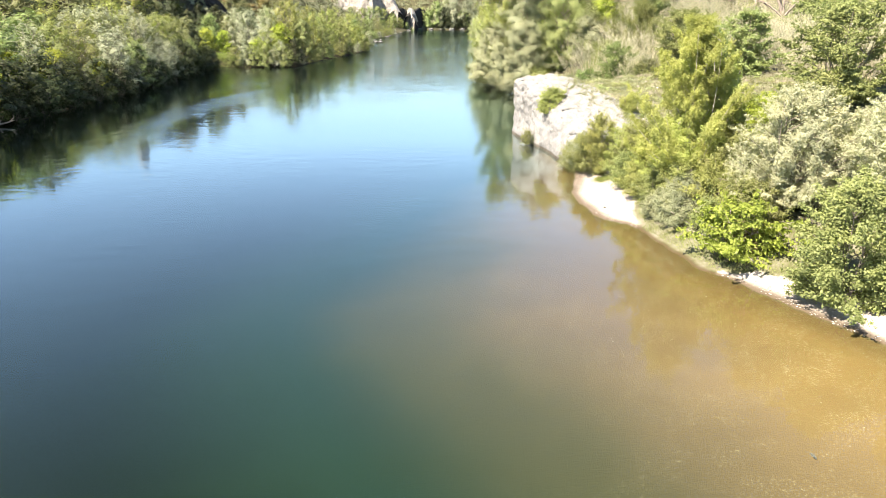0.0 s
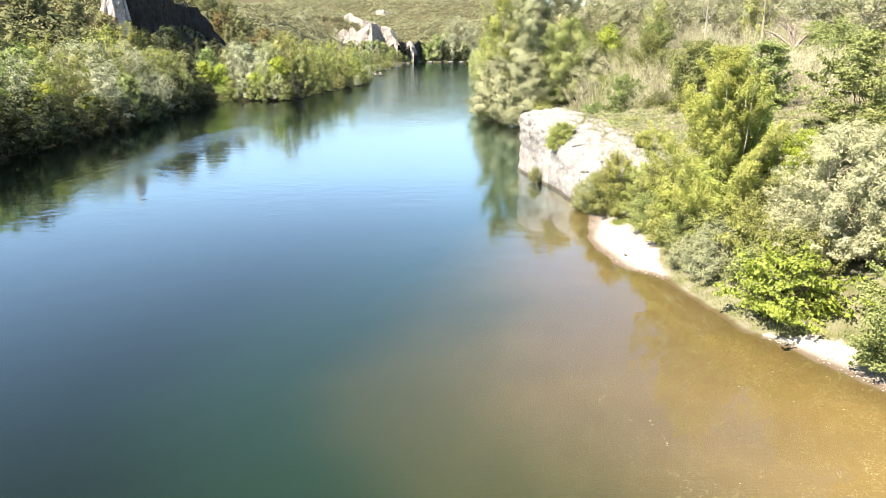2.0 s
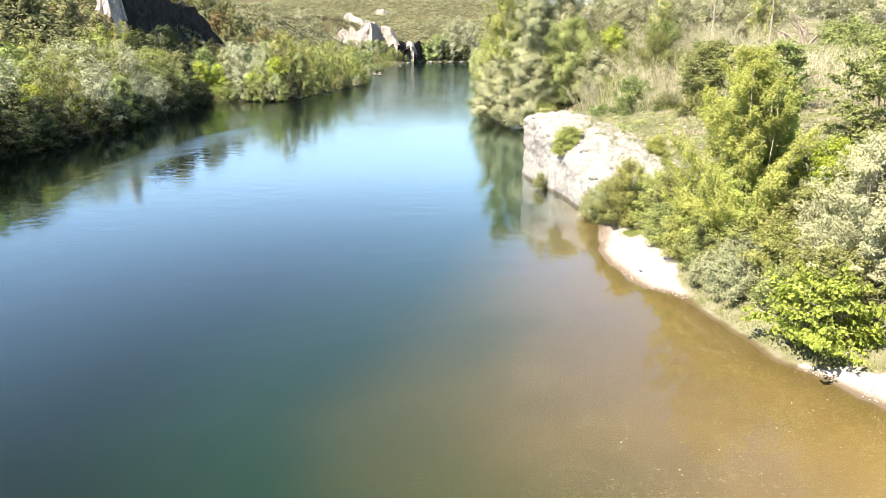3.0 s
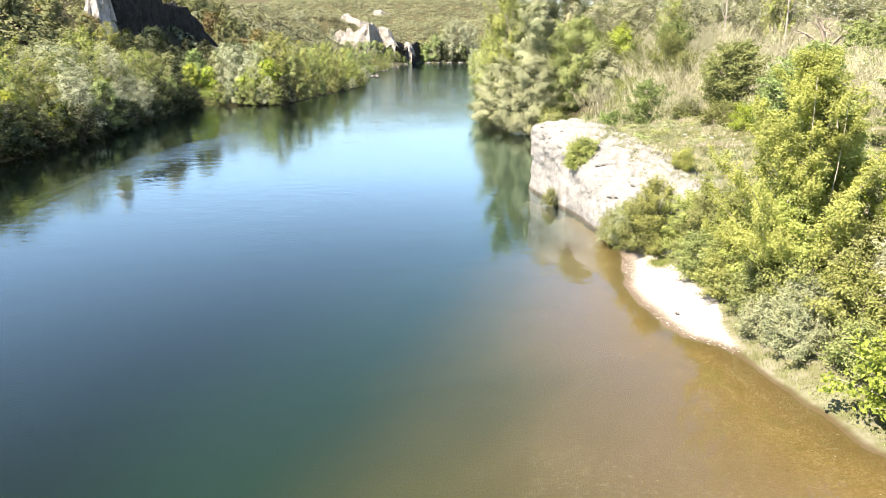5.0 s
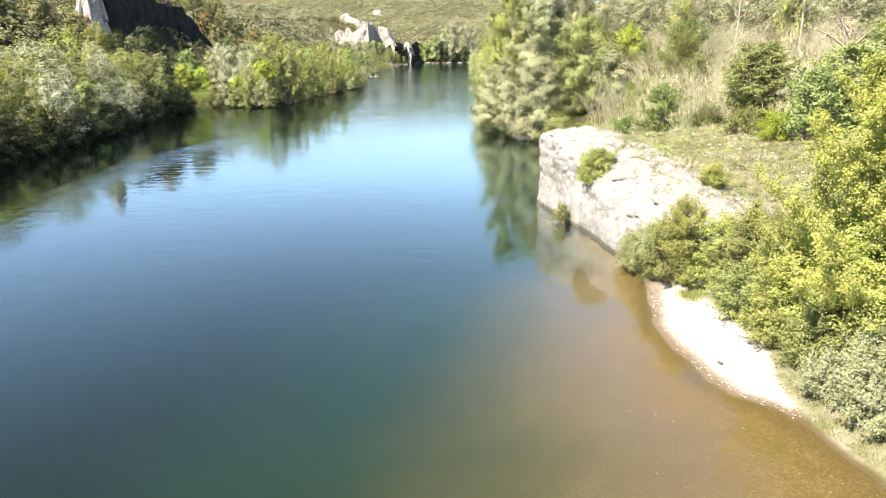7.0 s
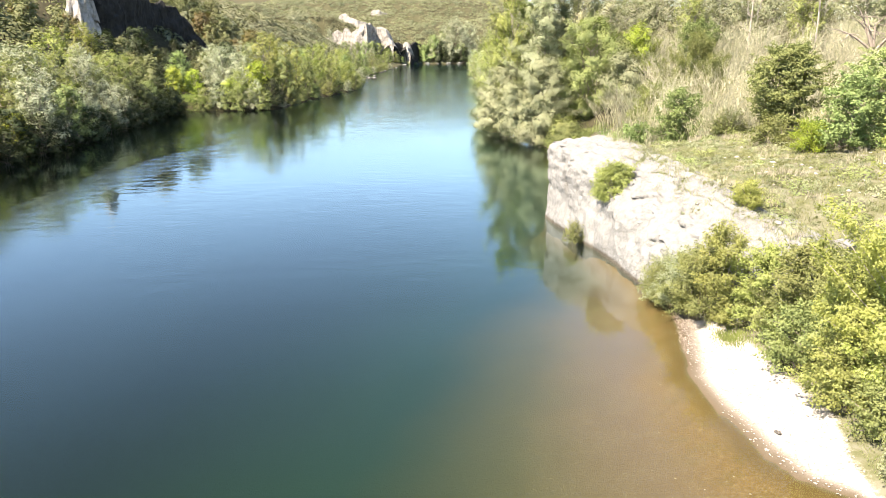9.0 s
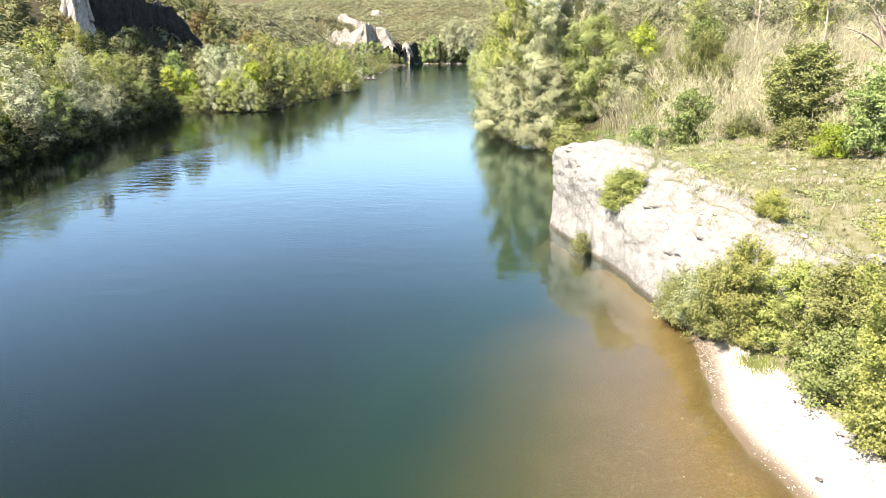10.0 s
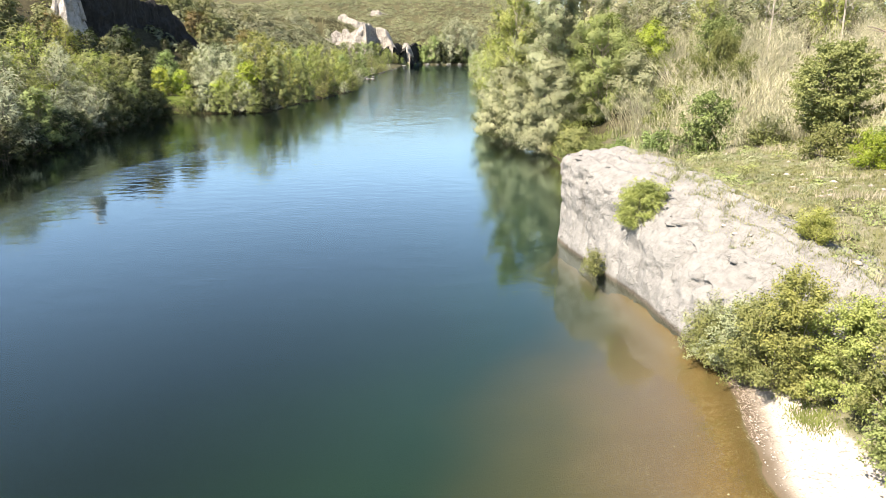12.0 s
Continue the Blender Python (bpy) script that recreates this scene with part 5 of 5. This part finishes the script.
# ---- ground cover ----
def build_reeds():
    """The stand of giant reed behind the terrace: bent dry canes with long drooping blades."""
    r = np.random.default_rng(401)
    n = 25000
    x, y = r.uniform(11, 50, n), r.uniform(52, 122, n)
    d = x - shore_right(y)
    front = np.interp(x, [11, 14, 18, 22, 26, 32, 50], [79, 72, 69, 66, 58, 50, 46]) + (vnoise(xyz(x * 0.4, y * 0.4), 9) - 0.5) * 9
    keep = (y > front) & (d > 4.5) & (fbm(xyz(x * 0.16, y * 0.16), 2, 31) > 0.36) & (y < 118) & ~((y > 92) & (x < 20))
    for bx, by, br in ((16.2, 71.4, 1.9), (22.5, 64, 2.6), (22.5, 88, 2.6), (25.5, 74, 1.8), (14, 75, 1.2), (26.5, 100, 2.4), (42.5, 85, 3), (36.5, 68, 2.4), (17.6, 84, 1.6), (24.8, 59.8, 2.3)):
        keep &= (x - bx) ** 2 + (y - by) ** 2 > br ** 2
    keep &= (r.uniform(0, 1, n) < np.interp(y - front, [0, 12, 40], [1.0, 0.75, 0.4]))
    x, y = x[keep], y[keep]
    fallen = len(x)
    cx, cy = r.normal(0, 1, (2, 700))
    which = r.integers(0, 3, 700)
    x = np.r_[x, np.array([22.6, 18.6, 25.8])[which] + cx * 0.8]
    y = np.r_[y, np.array([60.6, 67.4, 62.0])[which] + cy * 0.8]
    n = len(x)
    z = height(x, y)
    H = r.uniform(3.0, 5.0, n) * (0.75 + 0.5 * fbm(xyz(x * 0.2, y * 0.2), 2, 33))
    edge = np.interp(x, [11, 14, 18, 22, 26, 32, 50], [79, 72, 69, 66, 58, 50, 46])
    H *= np.interp(y - edge + r.normal(0, 1.5, n), [-4, 1, 7], [0.4, 0.6, 1.0])
    lean = r.normal(0, 1, (n, 2)) * r.choice([0.12, 0.22, 0.5], (n, 1), p=[0.6, 0.3, 0.1]) + [0.10, -0.14]
    sweep = np.stack([vnoise(xyz(x * 0.45, y * 0.45), 35), vnoise(xyz(x * 0.45, y * 0.45), 36)], 1) - 0.5
    lean += sweep * 1.5
    lean[fallen:] = r.normal(0, 0.25, (n - fallen, 2)) + [-0.55, -0.45]
    base = np.stack([x, y, z - 0.1], 1)
    fr = np.array([0.0, 0.4, 0.75, 1.0])
    spine = base[:, None] + np.stack([lean[:, None, 0] * H[:, None] * fr ** 2, lean[:, None, 1] * H[:, None] * fr ** 2, H[:, None] * fr * (1 - 0.06 * fr)], 2)
    wide = np.array([0.016, 0.014, 0.012, 0.006])
    ang = np.array([0, 2.094, 4.189])
    ring = spine[:, :, None] + wide[None, :, None, None] * np.stack([np.cos(ang), np.sin(ang), 0 * ang], 1)[None, None]
    v1 = ring.reshape(-1, 3)
    f1 = (grid_faces(3, 4, True)[None] + (np.arange(n) * 12)[:, None, None]).reshape(-1, 4)
    m = 11
    t = r.uniform(0.12, 1.0, (n, m)) ** 0.7
    at = base[:, None] + np.stack([lean[:, None, 0] * H[:, None] * t ** 2, lean[:, None, 1] * H[:, None] * t ** 2, H[:, None] * t * (1 - 0.06 * t)], 2)
    a = r.uniform(0, 2 * np.pi, (n, m))
    out = np.stack([np.cos(a), np.sin(a), r.uniform(-0.3, 1.7, (n, m))], 2).reshape(-1, 3)
    at = at.reshape(-1, 3) + unit(out) * 0.28
    normal = np.cross(out, np.stack([-np.sin(a), np.cos(a), 0 * a], 2).reshape(-1, 3))
    v2, f2 = leaf_quads(r, at, out, unit(normal) * -1, 0.52, 0.024, 0.15)
    green = r.uniform(0, 1, len(f2)) < 0.36
    me = mesh_from("reeds", np.concatenate([v1, v2]), [(f1, 0), (f2[~green] + len(v1), 0), (f2[green] + len(v1), 1)], [REED, REED_GREEN])
    tagged(new("giant_reeds", me), "dense stand of tall dry straw-coloured giant reeds", "reeds", kind="stuff")


build_reeds()


def blades(name, label, x, y, z, long, wide, mat, seed, tilt=0.5):
    """Tufts of grass blades."""
    r = np.random.default_rng(seed)
    n = len(x)
    a = r.uniform(0, 2 * np.pi, n)
    axis = np.stack([np.cos(a) * tilt, np.sin(a) * tilt, r.uniform(0.6, 1.2, n)], 1)
    normal = np.stack([np.cos(a), np.sin(a), -tilt * np.ones(n)], 1) + r.normal(0, 0.3, (n, 3))
    v, f = leaf_quads(r, np.stack([x, y, z], 1) + unit(axis) * long * 0.45, axis, normal, np.ravel(long) if np.ndim(long) else long, wide, 0.1)
    return tagged(new(name, mesh_from(name, v, [f], [mat])), label, "grass", kind="stuff")


r = np.random.default_rng(411)
n = 2400
tx, ty = r.uniform(8, 34, n), r.uniform(40, 86, n)
d = tx - shore_right(ty)
keep = (d > 2.6) & (r.uniform(0, 1, n) < smooth(0.34, 0.62, fbm(xyz(tx * 0.35, ty * 0.35), 3, 41) + 0.02 * np.clip(d - 6, -3, 6))) & (ty < np.interp(tx, [11, 14, 18, 22, 26, 32], [82, 76, 72, 68, 61, 54]))
tx, ty = tx[keep], ty[keep]
k = np.repeat(np.arange(len(tx)), 24)
wide = r.uniform(0.14, 0.55, len(tx))[k]
gx, gy = tx[k] + r.normal(0, 1, len(k)) * wide, ty[k] + r.normal(0, 1, len(k)) * wide
gz = land_z(gx, gy)
blades("meadow_grass", "sparse dry and green grass tufts on the rocky terrace", gx, gy, gz - 0.03, 0.22, 0.02, GRASS, 412, 0.7)
n = 1100
tx, ty = r.uniform(9, 33, n), r.uniform(44, 80, n)
edge = np.interp(tx, [11, 14, 18, 22, 26, 32], [80, 73, 70, 67, 59, 51])
keep = (tx - shore_right(ty) > 3) & (ty < edge) & (r.uniform(0, 1, n) < np.interp(edge - ty, [0, 4, 14], [1.0, 0.5, 0.22]))
tx, ty = tx[keep], ty[keep]
k = np.repeat(np.arange(len(tx)), 34)
gx, gy = tx[k] + r.normal(0, 0.16, len(k)), ty[k] + r.normal(0, 0.16, len(k))
blades("straw_grass", "clumps of tall bleached dry grass before the reeds", gx, gy, land_z(gx, gy) - 0.03, 0.5, 0.02, REED, 417, 0.6)
n = 15000
gx, gy = r.uniform(5, 16, n), r.uniform(64, 98, n)
keep = (gx - shore_right(gy) > 0.25) & (gx - shore_right(gy) < 6) & (fbm(xyz(gx * 0.5, gy * 0.5), 2, 44) > 0.4)
blades("grove_grass", "rank yellow-green grass on the bank below the grove", gx[keep], gy[keep], land_z(gx[keep], gy[keep]), 0.5, 0.06, LEAF["olive"], 418, 0.6)
n = 44000
gx, gy = r.uniform(8, 20, n), r.uniform(19, 47, n)
d = gx - shore_right(gy) - beach_width(gy)
keep = (d > 0.35) & (d < 5.0) & (fbm(xyz(gx * 0.7, gy * 0.7), 2, 43) > 0.38)
blades("bank_grass", "short pale green grass behind the gravel", gx[keep], gy[keep], height(gx[keep], gy[keep]) - 0.01, 0.11, 0.02, GRASS, 413)
n = 5000
gx, gy = r.normal(-49.2, 1.8, n), r.normal(145.6, 1.6, n)
keep = gx < shore_left(gy) + 0.5
blades("spit_grass", "bright grass on a low spit by the side channel", gx[keep], gy[keep], np.maximum(height(gx[keep], gy[keep]), 0.05), 0.3, 0.1, BRIGHT_GRASS, 415)
n = 1300
gx, gy = r.normal(10.1, 0.3, n), r.normal(42.6, 0.5, n)
blades("green_grass", "small patch of vivid green grass at the head of the beach", gx, gy, height(gx, gy), 0.12, 0.03, BRIGHT_GRASS, 414)


def pebbles(name, label, x, y, z, size, mat, seed, flat=0.6):
    """Rounded stones from squashed, jittered octahedra."""
    r = np.random.default_rng(seed)
    n = len(x)
    o = np.array([[1, 0, 0], [0, 1, 0], [-1, 0, 0], [0, -1, 0], [0, 0, 1], [0, 0, -1], [0.75, 0.75, 0.35], [-0.75, 0.75, 0.35], [-0.75, -0.75, 0.35], [0.75, -0.75, 0.35]], float)
    tri = np.array([[4, 0, 6], [4, 6, 1], [4, 1, 7], [4, 7, 2], [4, 2, 8], [4, 8, 3], [4, 3, 9], [4, 9, 0], [0, 5, 1], [1, 5, 2], [2, 5, 3], [3, 5, 0], [0, 1, 6], [1, 2, 7], [2, 3, 8], [3, 0, 9]])
    a = r.uniform(0, 2 * np.pi, n)
    c, s = np.cos(a), np.sin(a)
    q = o[None] * (1 + r.uniform(-0.2, 0.2, (n, 10, 1))) * np.stack([r.uniform(0.8, 1.3, n), r.uniform(0.6, 1.0, n), flat * r.uniform(0.7, 1.2, n)], 1)[:, None]
    v = np.stack([q[..., 0] * c[:, None] - q[..., 1] * s[:, None], q[..., 0] * s[:, None] + q[..., 1] * c[:, None], q[..., 2]], 2) * np.asarray(size)[:, None, None] / 2
    v += np.stack([x, y, z], 1)[:, None]
    f = (tri[None] + (np.arange(n) * 10)[:, None, None]).reshape(-1, 3)
    return tagged(new(name, mesh_from(name, v.reshape(-1, 3), [f], [mat], True)), label, "stones", kind="stuff")


n = 15000
gx, gy = r.uniform(7, 20, n), r.uniform(18, 47, n)
d = gx - shore_right(gy)
keep = (d > 0.12) & (d < beach_width(gy) + 0.15) & (beach_width(gy) > 0.2)
gx, gy = gx[keep], gy[keep]
pebbles("gravel", "bleached white river gravel on the shore", gx, gy, height(gx, gy) + 0.01, r.uniform(0.03, 0.085, len(gx)), PEBBLE, 421)
n = 13000
gx, gy = r.uniform(-6, 19, n), r.uniform(8, 62, n)
d = shore_right(gy) - gx
keep = (d > 0.1) & (d < np.where(gy < 27, 10, 5)) & (height(gx, gy) > -0.35 - 0.6 * r.uniform(0, 1, n) ** 2) & (r.uniform(0, 1, n) < np.interp(gy, [22, 30], [1.0, 0.3]))
gx, gy = gx[keep], gy[keep]
gz = height(gx, gy)
pebbles("river_stones", "pale and brown stones lying on the river bed", gx, gy, gz - 0.004, 0.03 + 0.06 * r.random(len(gx)) ** 3, BED_STONE, 422, 0.3)

n = 900
gy = r.uniform(41.5, 49, n)
gx = shore_right(gy) + r.uniform(-0.05, 0.6, n)
blades("driftwood_litter", "brown twigs and drift washed up at the water's edge", gx, gy, height(gx, gy) + 0.03, 0.16, 0.022, DEAD_WOOD, 416, 2.2)
# scrub on the gorge flanks and the far slope
def build_scrub(name, label, x, y, size, count, leaf, seed, mat):
    r = np.random.default_rng(seed)
    n = len(x)
    z = land_z(x, y) if leaf < 0.2 else height(x, y)
    k = np.repeat(np.arange(n), count)
    u = unit(r.normal(0, 1, (n * count, 3)))
    u[:, 2] = np.abs(u[:, 2]) * 0.95
    lump = 0.72 + 0.5 * vnoise(u * 2.2 + k[:, None] * 3.7, seed)
    p = np.stack([x, y, z - 0.2], 1)[k] + u * (size[k] * lump)[:, None] * [1, 1, 0.8]
    normal = unit(u + [0, 0, 0.35] + r.normal(0, 0.22, u.shape))
    axis = np.cross(normal, r.normal(0, 1, u.shape))
    v, f = leaf_tris(r, p, axis, normal, leaf, leaf * 0.7)
    tagged(new(name, mesh_from(name, v, [f], [mat])), label, "scrub", kind="stuff")


def tufts(name, label, x, y, size, count, mat, seed):
    """Low cushions of fine blades round each centre."""
    r = np.random.default_rng(seed + 900)
    k = np.repeat(np.arange(len(x)), count)
    px, py = x[k] + r.normal(0, 0.42, len(k)) * size[k], y[k] + r.normal(0, 0.42, len(k)) * size[k]
    fall = np.exp(-((px - x[k]) ** 2 + (py - y[k]) ** 2) / (size[k] ** 2) * 1.5)
    return blades(name, label, px, py, land_z(px, py) - 0.02, (0.08 + 0.5 * size[k] * fall)[:, None], 0.017, mat, seed, 0.75)


for count, seed, mat, label in ((1500, 434, LEAF["willow"], "low grey-green herbs and thyme on the terrace"), (1700, 435, GRASS, "low green herbs scattered over the terrace"), (800, 436, LEAF["taupe"], "dry pale herb clumps on the terrace")):
    gx, gy = r.uniform(9, 32, count), r.uniform(42, 86, count)
    keep = (gx - shore_right(gy) > 2.6) & (gy < np.interp(gx, [11, 14, 18, 22, 26, 32], [86, 77, 73, 69, 62, 55])) & (fbm(xyz(gx * 0.3, gy * 0.3), 2, seed) > 0.40)
    gx, gy = gx[keep], gy[keep]
    tufts("low_herbs", label, gx, gy, r.uniform(0.15, 0.55, len(gx)) * (0.7 + 0.6 * r.random(len(gx)) ** 3), 46, mat, seed)
for seed, mat, label in ((437, GRASS, "green herbs rooted in the seams of the limestone"), (438, LEAF["willow"], "grey-green herbs rooted in the seams of the limestone")):
    gx, gy = r.uniform(9, 19, 360), r.uniform(41.5, 64, 360)
    keep = (gx - shore_right(gy) > 1.8) & (vnoise(xyz(gx * 0.8, gy * 0.8), seed) > np.interp(gx - shore_right(gy), [1.8, 4.5], [0.72, 0.25]))
    gx, gy = gx[keep], gy[keep]
    tufts("rock_herbs", label, gx, gy, r.uniform(0.1, 0.36, len(gx)), 50, mat, seed)
for count, seed, key, label in ((70, 441, "olive", "low spreading olive-green bushes on the terrace"), (60, 442, "willow", "low grey-green sage-like bushes on the terrace"), (36, 443, "locust", "low fresh green bushes on the terrace"), (45, 444, "garrigue", "low dry tangled herbs on the terrace")):
    gx, gy = r.uniform(10, 30, count * 2), r.uniform(43, 80, count * 2)
    keep = (gx - shore_right(gy) > 4.2) & (gy < np.interp(gx, [11, 14, 18, 22, 26, 32], [82, 74, 71, 67, 60, 53]))
    gx, gy = gx[keep], gy[keep]
    build_scrub("terrace_bushes", label, gx, gy, r.uniform(0.3, 0.85, len(gx)), 260, 0.09, seed, LEAF[key])
n = 60000
gx, gy = r.uniform(7, 17, n), r.uniform(42, 66, n)
d = gx - shore_right(gy)
seam = gx * 0.95 + gy * 0.5 + (fbm(xyz(gx * 0.35, gy * 0.35, 1.2), 3, 24) - 0.5) * 3.0
keep = (d > 1.6) & (d < 9) & (np.abs((seam * 1.5) % 1.0 - 0.5) < np.interp(d, [1.6, 3.5, 6], [0.06, 0.14, 0.4])) & (vnoise(xyz(gx * 0.6, gy * 0.6), 45) > 0.38) & (r.uniform(0, 1, n) < np.interp(d, [1.6, 4], [0.5, 0.8]))
gx, gy = gx[keep], gy[keep]
blades("seam_grass", "thin dry grass growing along the seams of the limestone", gx, gy, land_z(gx, gy) - 0.02, 0.15, 0.016, GRASS, 421, 0.9)
n = 1500
gx, gy = r.uniform(9, 25, n), r.uniform(42, 72, n)
keep = (gx - shore_right(gy) > 2.5) & (fbm(xyz(gx * 0.4, gy * 0.4), 3, 47) > 0.52)
gx, gy = gx[keep], gy[keep]
pebbles("limestone_rubble", "pale limestone rubble scattered over the terrace", gx, gy, land_z(gx, gy) + 0.01, 0.05 + 0.32 * r.random(len(gx)) ** 4, PEBBLE, 423)
n = 1800
gx, gy = -63 - np.abs(r.normal(0, 32, n)), r.uniform(40, 290, n)
keep = ~((gx > -95) & (gx < -69) & (gy > 165) & (gy < 229))
gx, gy = gx[keep], gy[keep]
build_scrub("evergreen_scrub", "evergreen oak scrub covering the gorge flank", gx, gy, r.uniform(1.2, 3.2, len(gx)), 64, 0.7, 431, LEAF["scrub"])
n = 1700
gx, gy = -57 - np.abs(r.normal(0, 26, n)), r.uniform(215, 440, n)
build_scrub("evergreen_scrub", "dense low scrub on the flank beside the bend", gx, gy, r.uniform(1.4, 3.0, n), 30, 1.15, 439, LEAF["garrigue"])
n = 4200
gx, gy = -54 - np.abs(r.normal(0, 60, n)), r.uniform(290, 600, n)
build_scrub("evergreen_scrub", "evergreen scrub on the farther gorge flank", gx, gy, r.uniform(1.5, 3.4, n), 38, 0.85, 432, LEAF["garrigue"])
n = 5200
gx, gy = r.uniform(-190, 150, n), 552 + np.abs(r.normal(0, 130, n))
build_scrub("evergreen_scrub", "olive-coloured scrub on the far slope", gx, gy, r.uniform(1.5, 3.8, n), 38, 0.95, 433, LEAF["garrigue"])


# ---- lone rocks ----
def boulder(name, label, x, y, z, sx, sy, sz, seed, mat):
    bm = bmesh.new()
    bmesh.ops.create_icosphere(bm, subdivisions=3, radius=1.0)
    for v in bm.verts:
        k = 0.75 + 0.5 * noise.noise(v.co * 1.3 + Vector((seed, 0, 0))) + 0.15 * noise.noise(v.co * 3.5 + Vector((seed, 5, 0)))
        v.co = Vector((v.co.x * sx, v.co.y * sy, v.co.z * sz)) * k
    me = bpy.data.meshes.new(name)
    bm.to_mesh(me)
    bm.free()
    me.materials.append(mat)
    ob = new(name, me)
    ob.matrix_basis = pose(x, y, z, 0, 0, seed * 37)
    return tagged(ob, label, "rock")


boulder("stone", "small dark stone lying on the white gravel", 9.0, 36.0, ground_z(9.0, 36.0) + 0.04, 0.16, 0.09, 0.07, 3, DARK_STONE)
for k, (x, y, s) in enumerate(((-37.5, 279, 1.6), (-35.8, 282, 1.3), (-34.4, 285, 1.7), (-36.4, 288, 1.4), (-33.6, 281, 1.0), (-38.5, 292, 1.5), (-40, 300, 1.6), (-37, 306, 1.3), (-40.5, 310, 1.5), (-39.5, 352, 1.3), (-40, 372, 1.2), (-39, 398, 1.6), (-40, 430, 1.4),
                               (-41, 500, 2.4), (-36, 545, 2.8), (-28, 547, 3.2), (-20, 547, 2.2), (-12, 548, 3.4), (-4, 548, 2.6), (5, 549, 3.0), (-44, 530, 3.0))):
    boulder("river_boulder", "white boulder at the river's edge", x, y, 0.1, s * 0.9, s * 0.6, s * 0.3, k + 1, ROCK)
boulder("sunken_stick", "short dark stick lying on the river bed", 10.5, 14.0, ground_z(10.5, 14.0) + 0.03, 0.05, 0.2, 0.04, 5, DARK_STONE)


def build_log():
    r = np.random.default_rng(305)
    t = np.linspace(0, 1, 9)[:, None]
    trunk = np.c_[(t - 0.5) * 3.6, 0.25 * np.sin(t * 4.0), 0.14 + 0.35 * t ** 3]
    paths = [(trunk, 0.16 * (1 - 0.65 * t[:, 0]))]
    for k in (4, 5, 7):
        paths.append((np.array([trunk[k], trunk[k] + [0.25, r.uniform(-0.5, 0.5), 0.4], trunk[k] + [0.6, r.uniform(-0.8, 0.8), 0.7]]), np.array([0.06, 0.04, 0.015])))
    v, f = tubes(paths, 7)
    ob = new("driftwood_log", mesh_from("driftwood_log", v, [f], [DEAD_WOOD], True))
    ob.matrix_basis = pose(-44.6, 63.0, 0.0, 0, 0, 62)
    tagged(ob, "brown stranded log with broken limbs at the water's edge", "log")


build_log()


def dead_branch(x, y, turn, long, seed):
    """A bare forked branch lying in the thicket."""
    r = np.random.default_rng(seed)
    t = np.linspace(0, 1, 6)[:, None]
    main = np.c_[t * long, 0.18 * np.sin(3 * t + seed), 0.05 + 0.75 * t]
    paths = [(main, 0.045 * (1 - 0.8 * t[:, 0]) + 0.006)]
    for k in (2, 3, 3, 4, 4):
        way = np.array([0.55, r.uniform(-0.6, 0.6), r.uniform(-0.1, 0.5)]) * long * 0.35
        paths.append((np.array([main[k], main[k] + way * 0.5 + r.normal(0, 0.03, 3), main[k] + way]), np.array([0.022, 0.014, 0.005])))
    v, f = tubes(paths, 5)
    ob = new("dead_branch", mesh_from("dead_branch", v, [f], [PALE_BARK], True))
    ob.matrix_basis = pose(x, y, ground_z(x, y), 0, 0, turn)
    tagged(ob, "bare bleached branch lying in the bank thicket", "branch", group="dead branches on the bank")


for k, (x, y, turn, long) in enumerate(((12.2, 30.9, 200, 1.1), (13.2, 28.9, 225, 1.3), (12.4, 33.0, 190, 1.0), (13.6, 25.6, 210, 1.2))):
    dead_branch(x, y, turn, long, 310 + k)
n = 9000
gx, gy = r.uniform(9, 16, n), r.uniform(23, 35, n)
d = gx - shore_right(gy) - beach_width(gy)
keep = (d > 0.3) & (d < 2.6) & (fbm(xyz(gx * 0.9, gy * 0.9), 2, 48) > 0.42)
blades("shore_grass", "short green grass along the shore strip", gx[keep], gy[keep], height(gx[keep], gy[keep]), 0.11, 0.022, LEAF["olive"], 419)
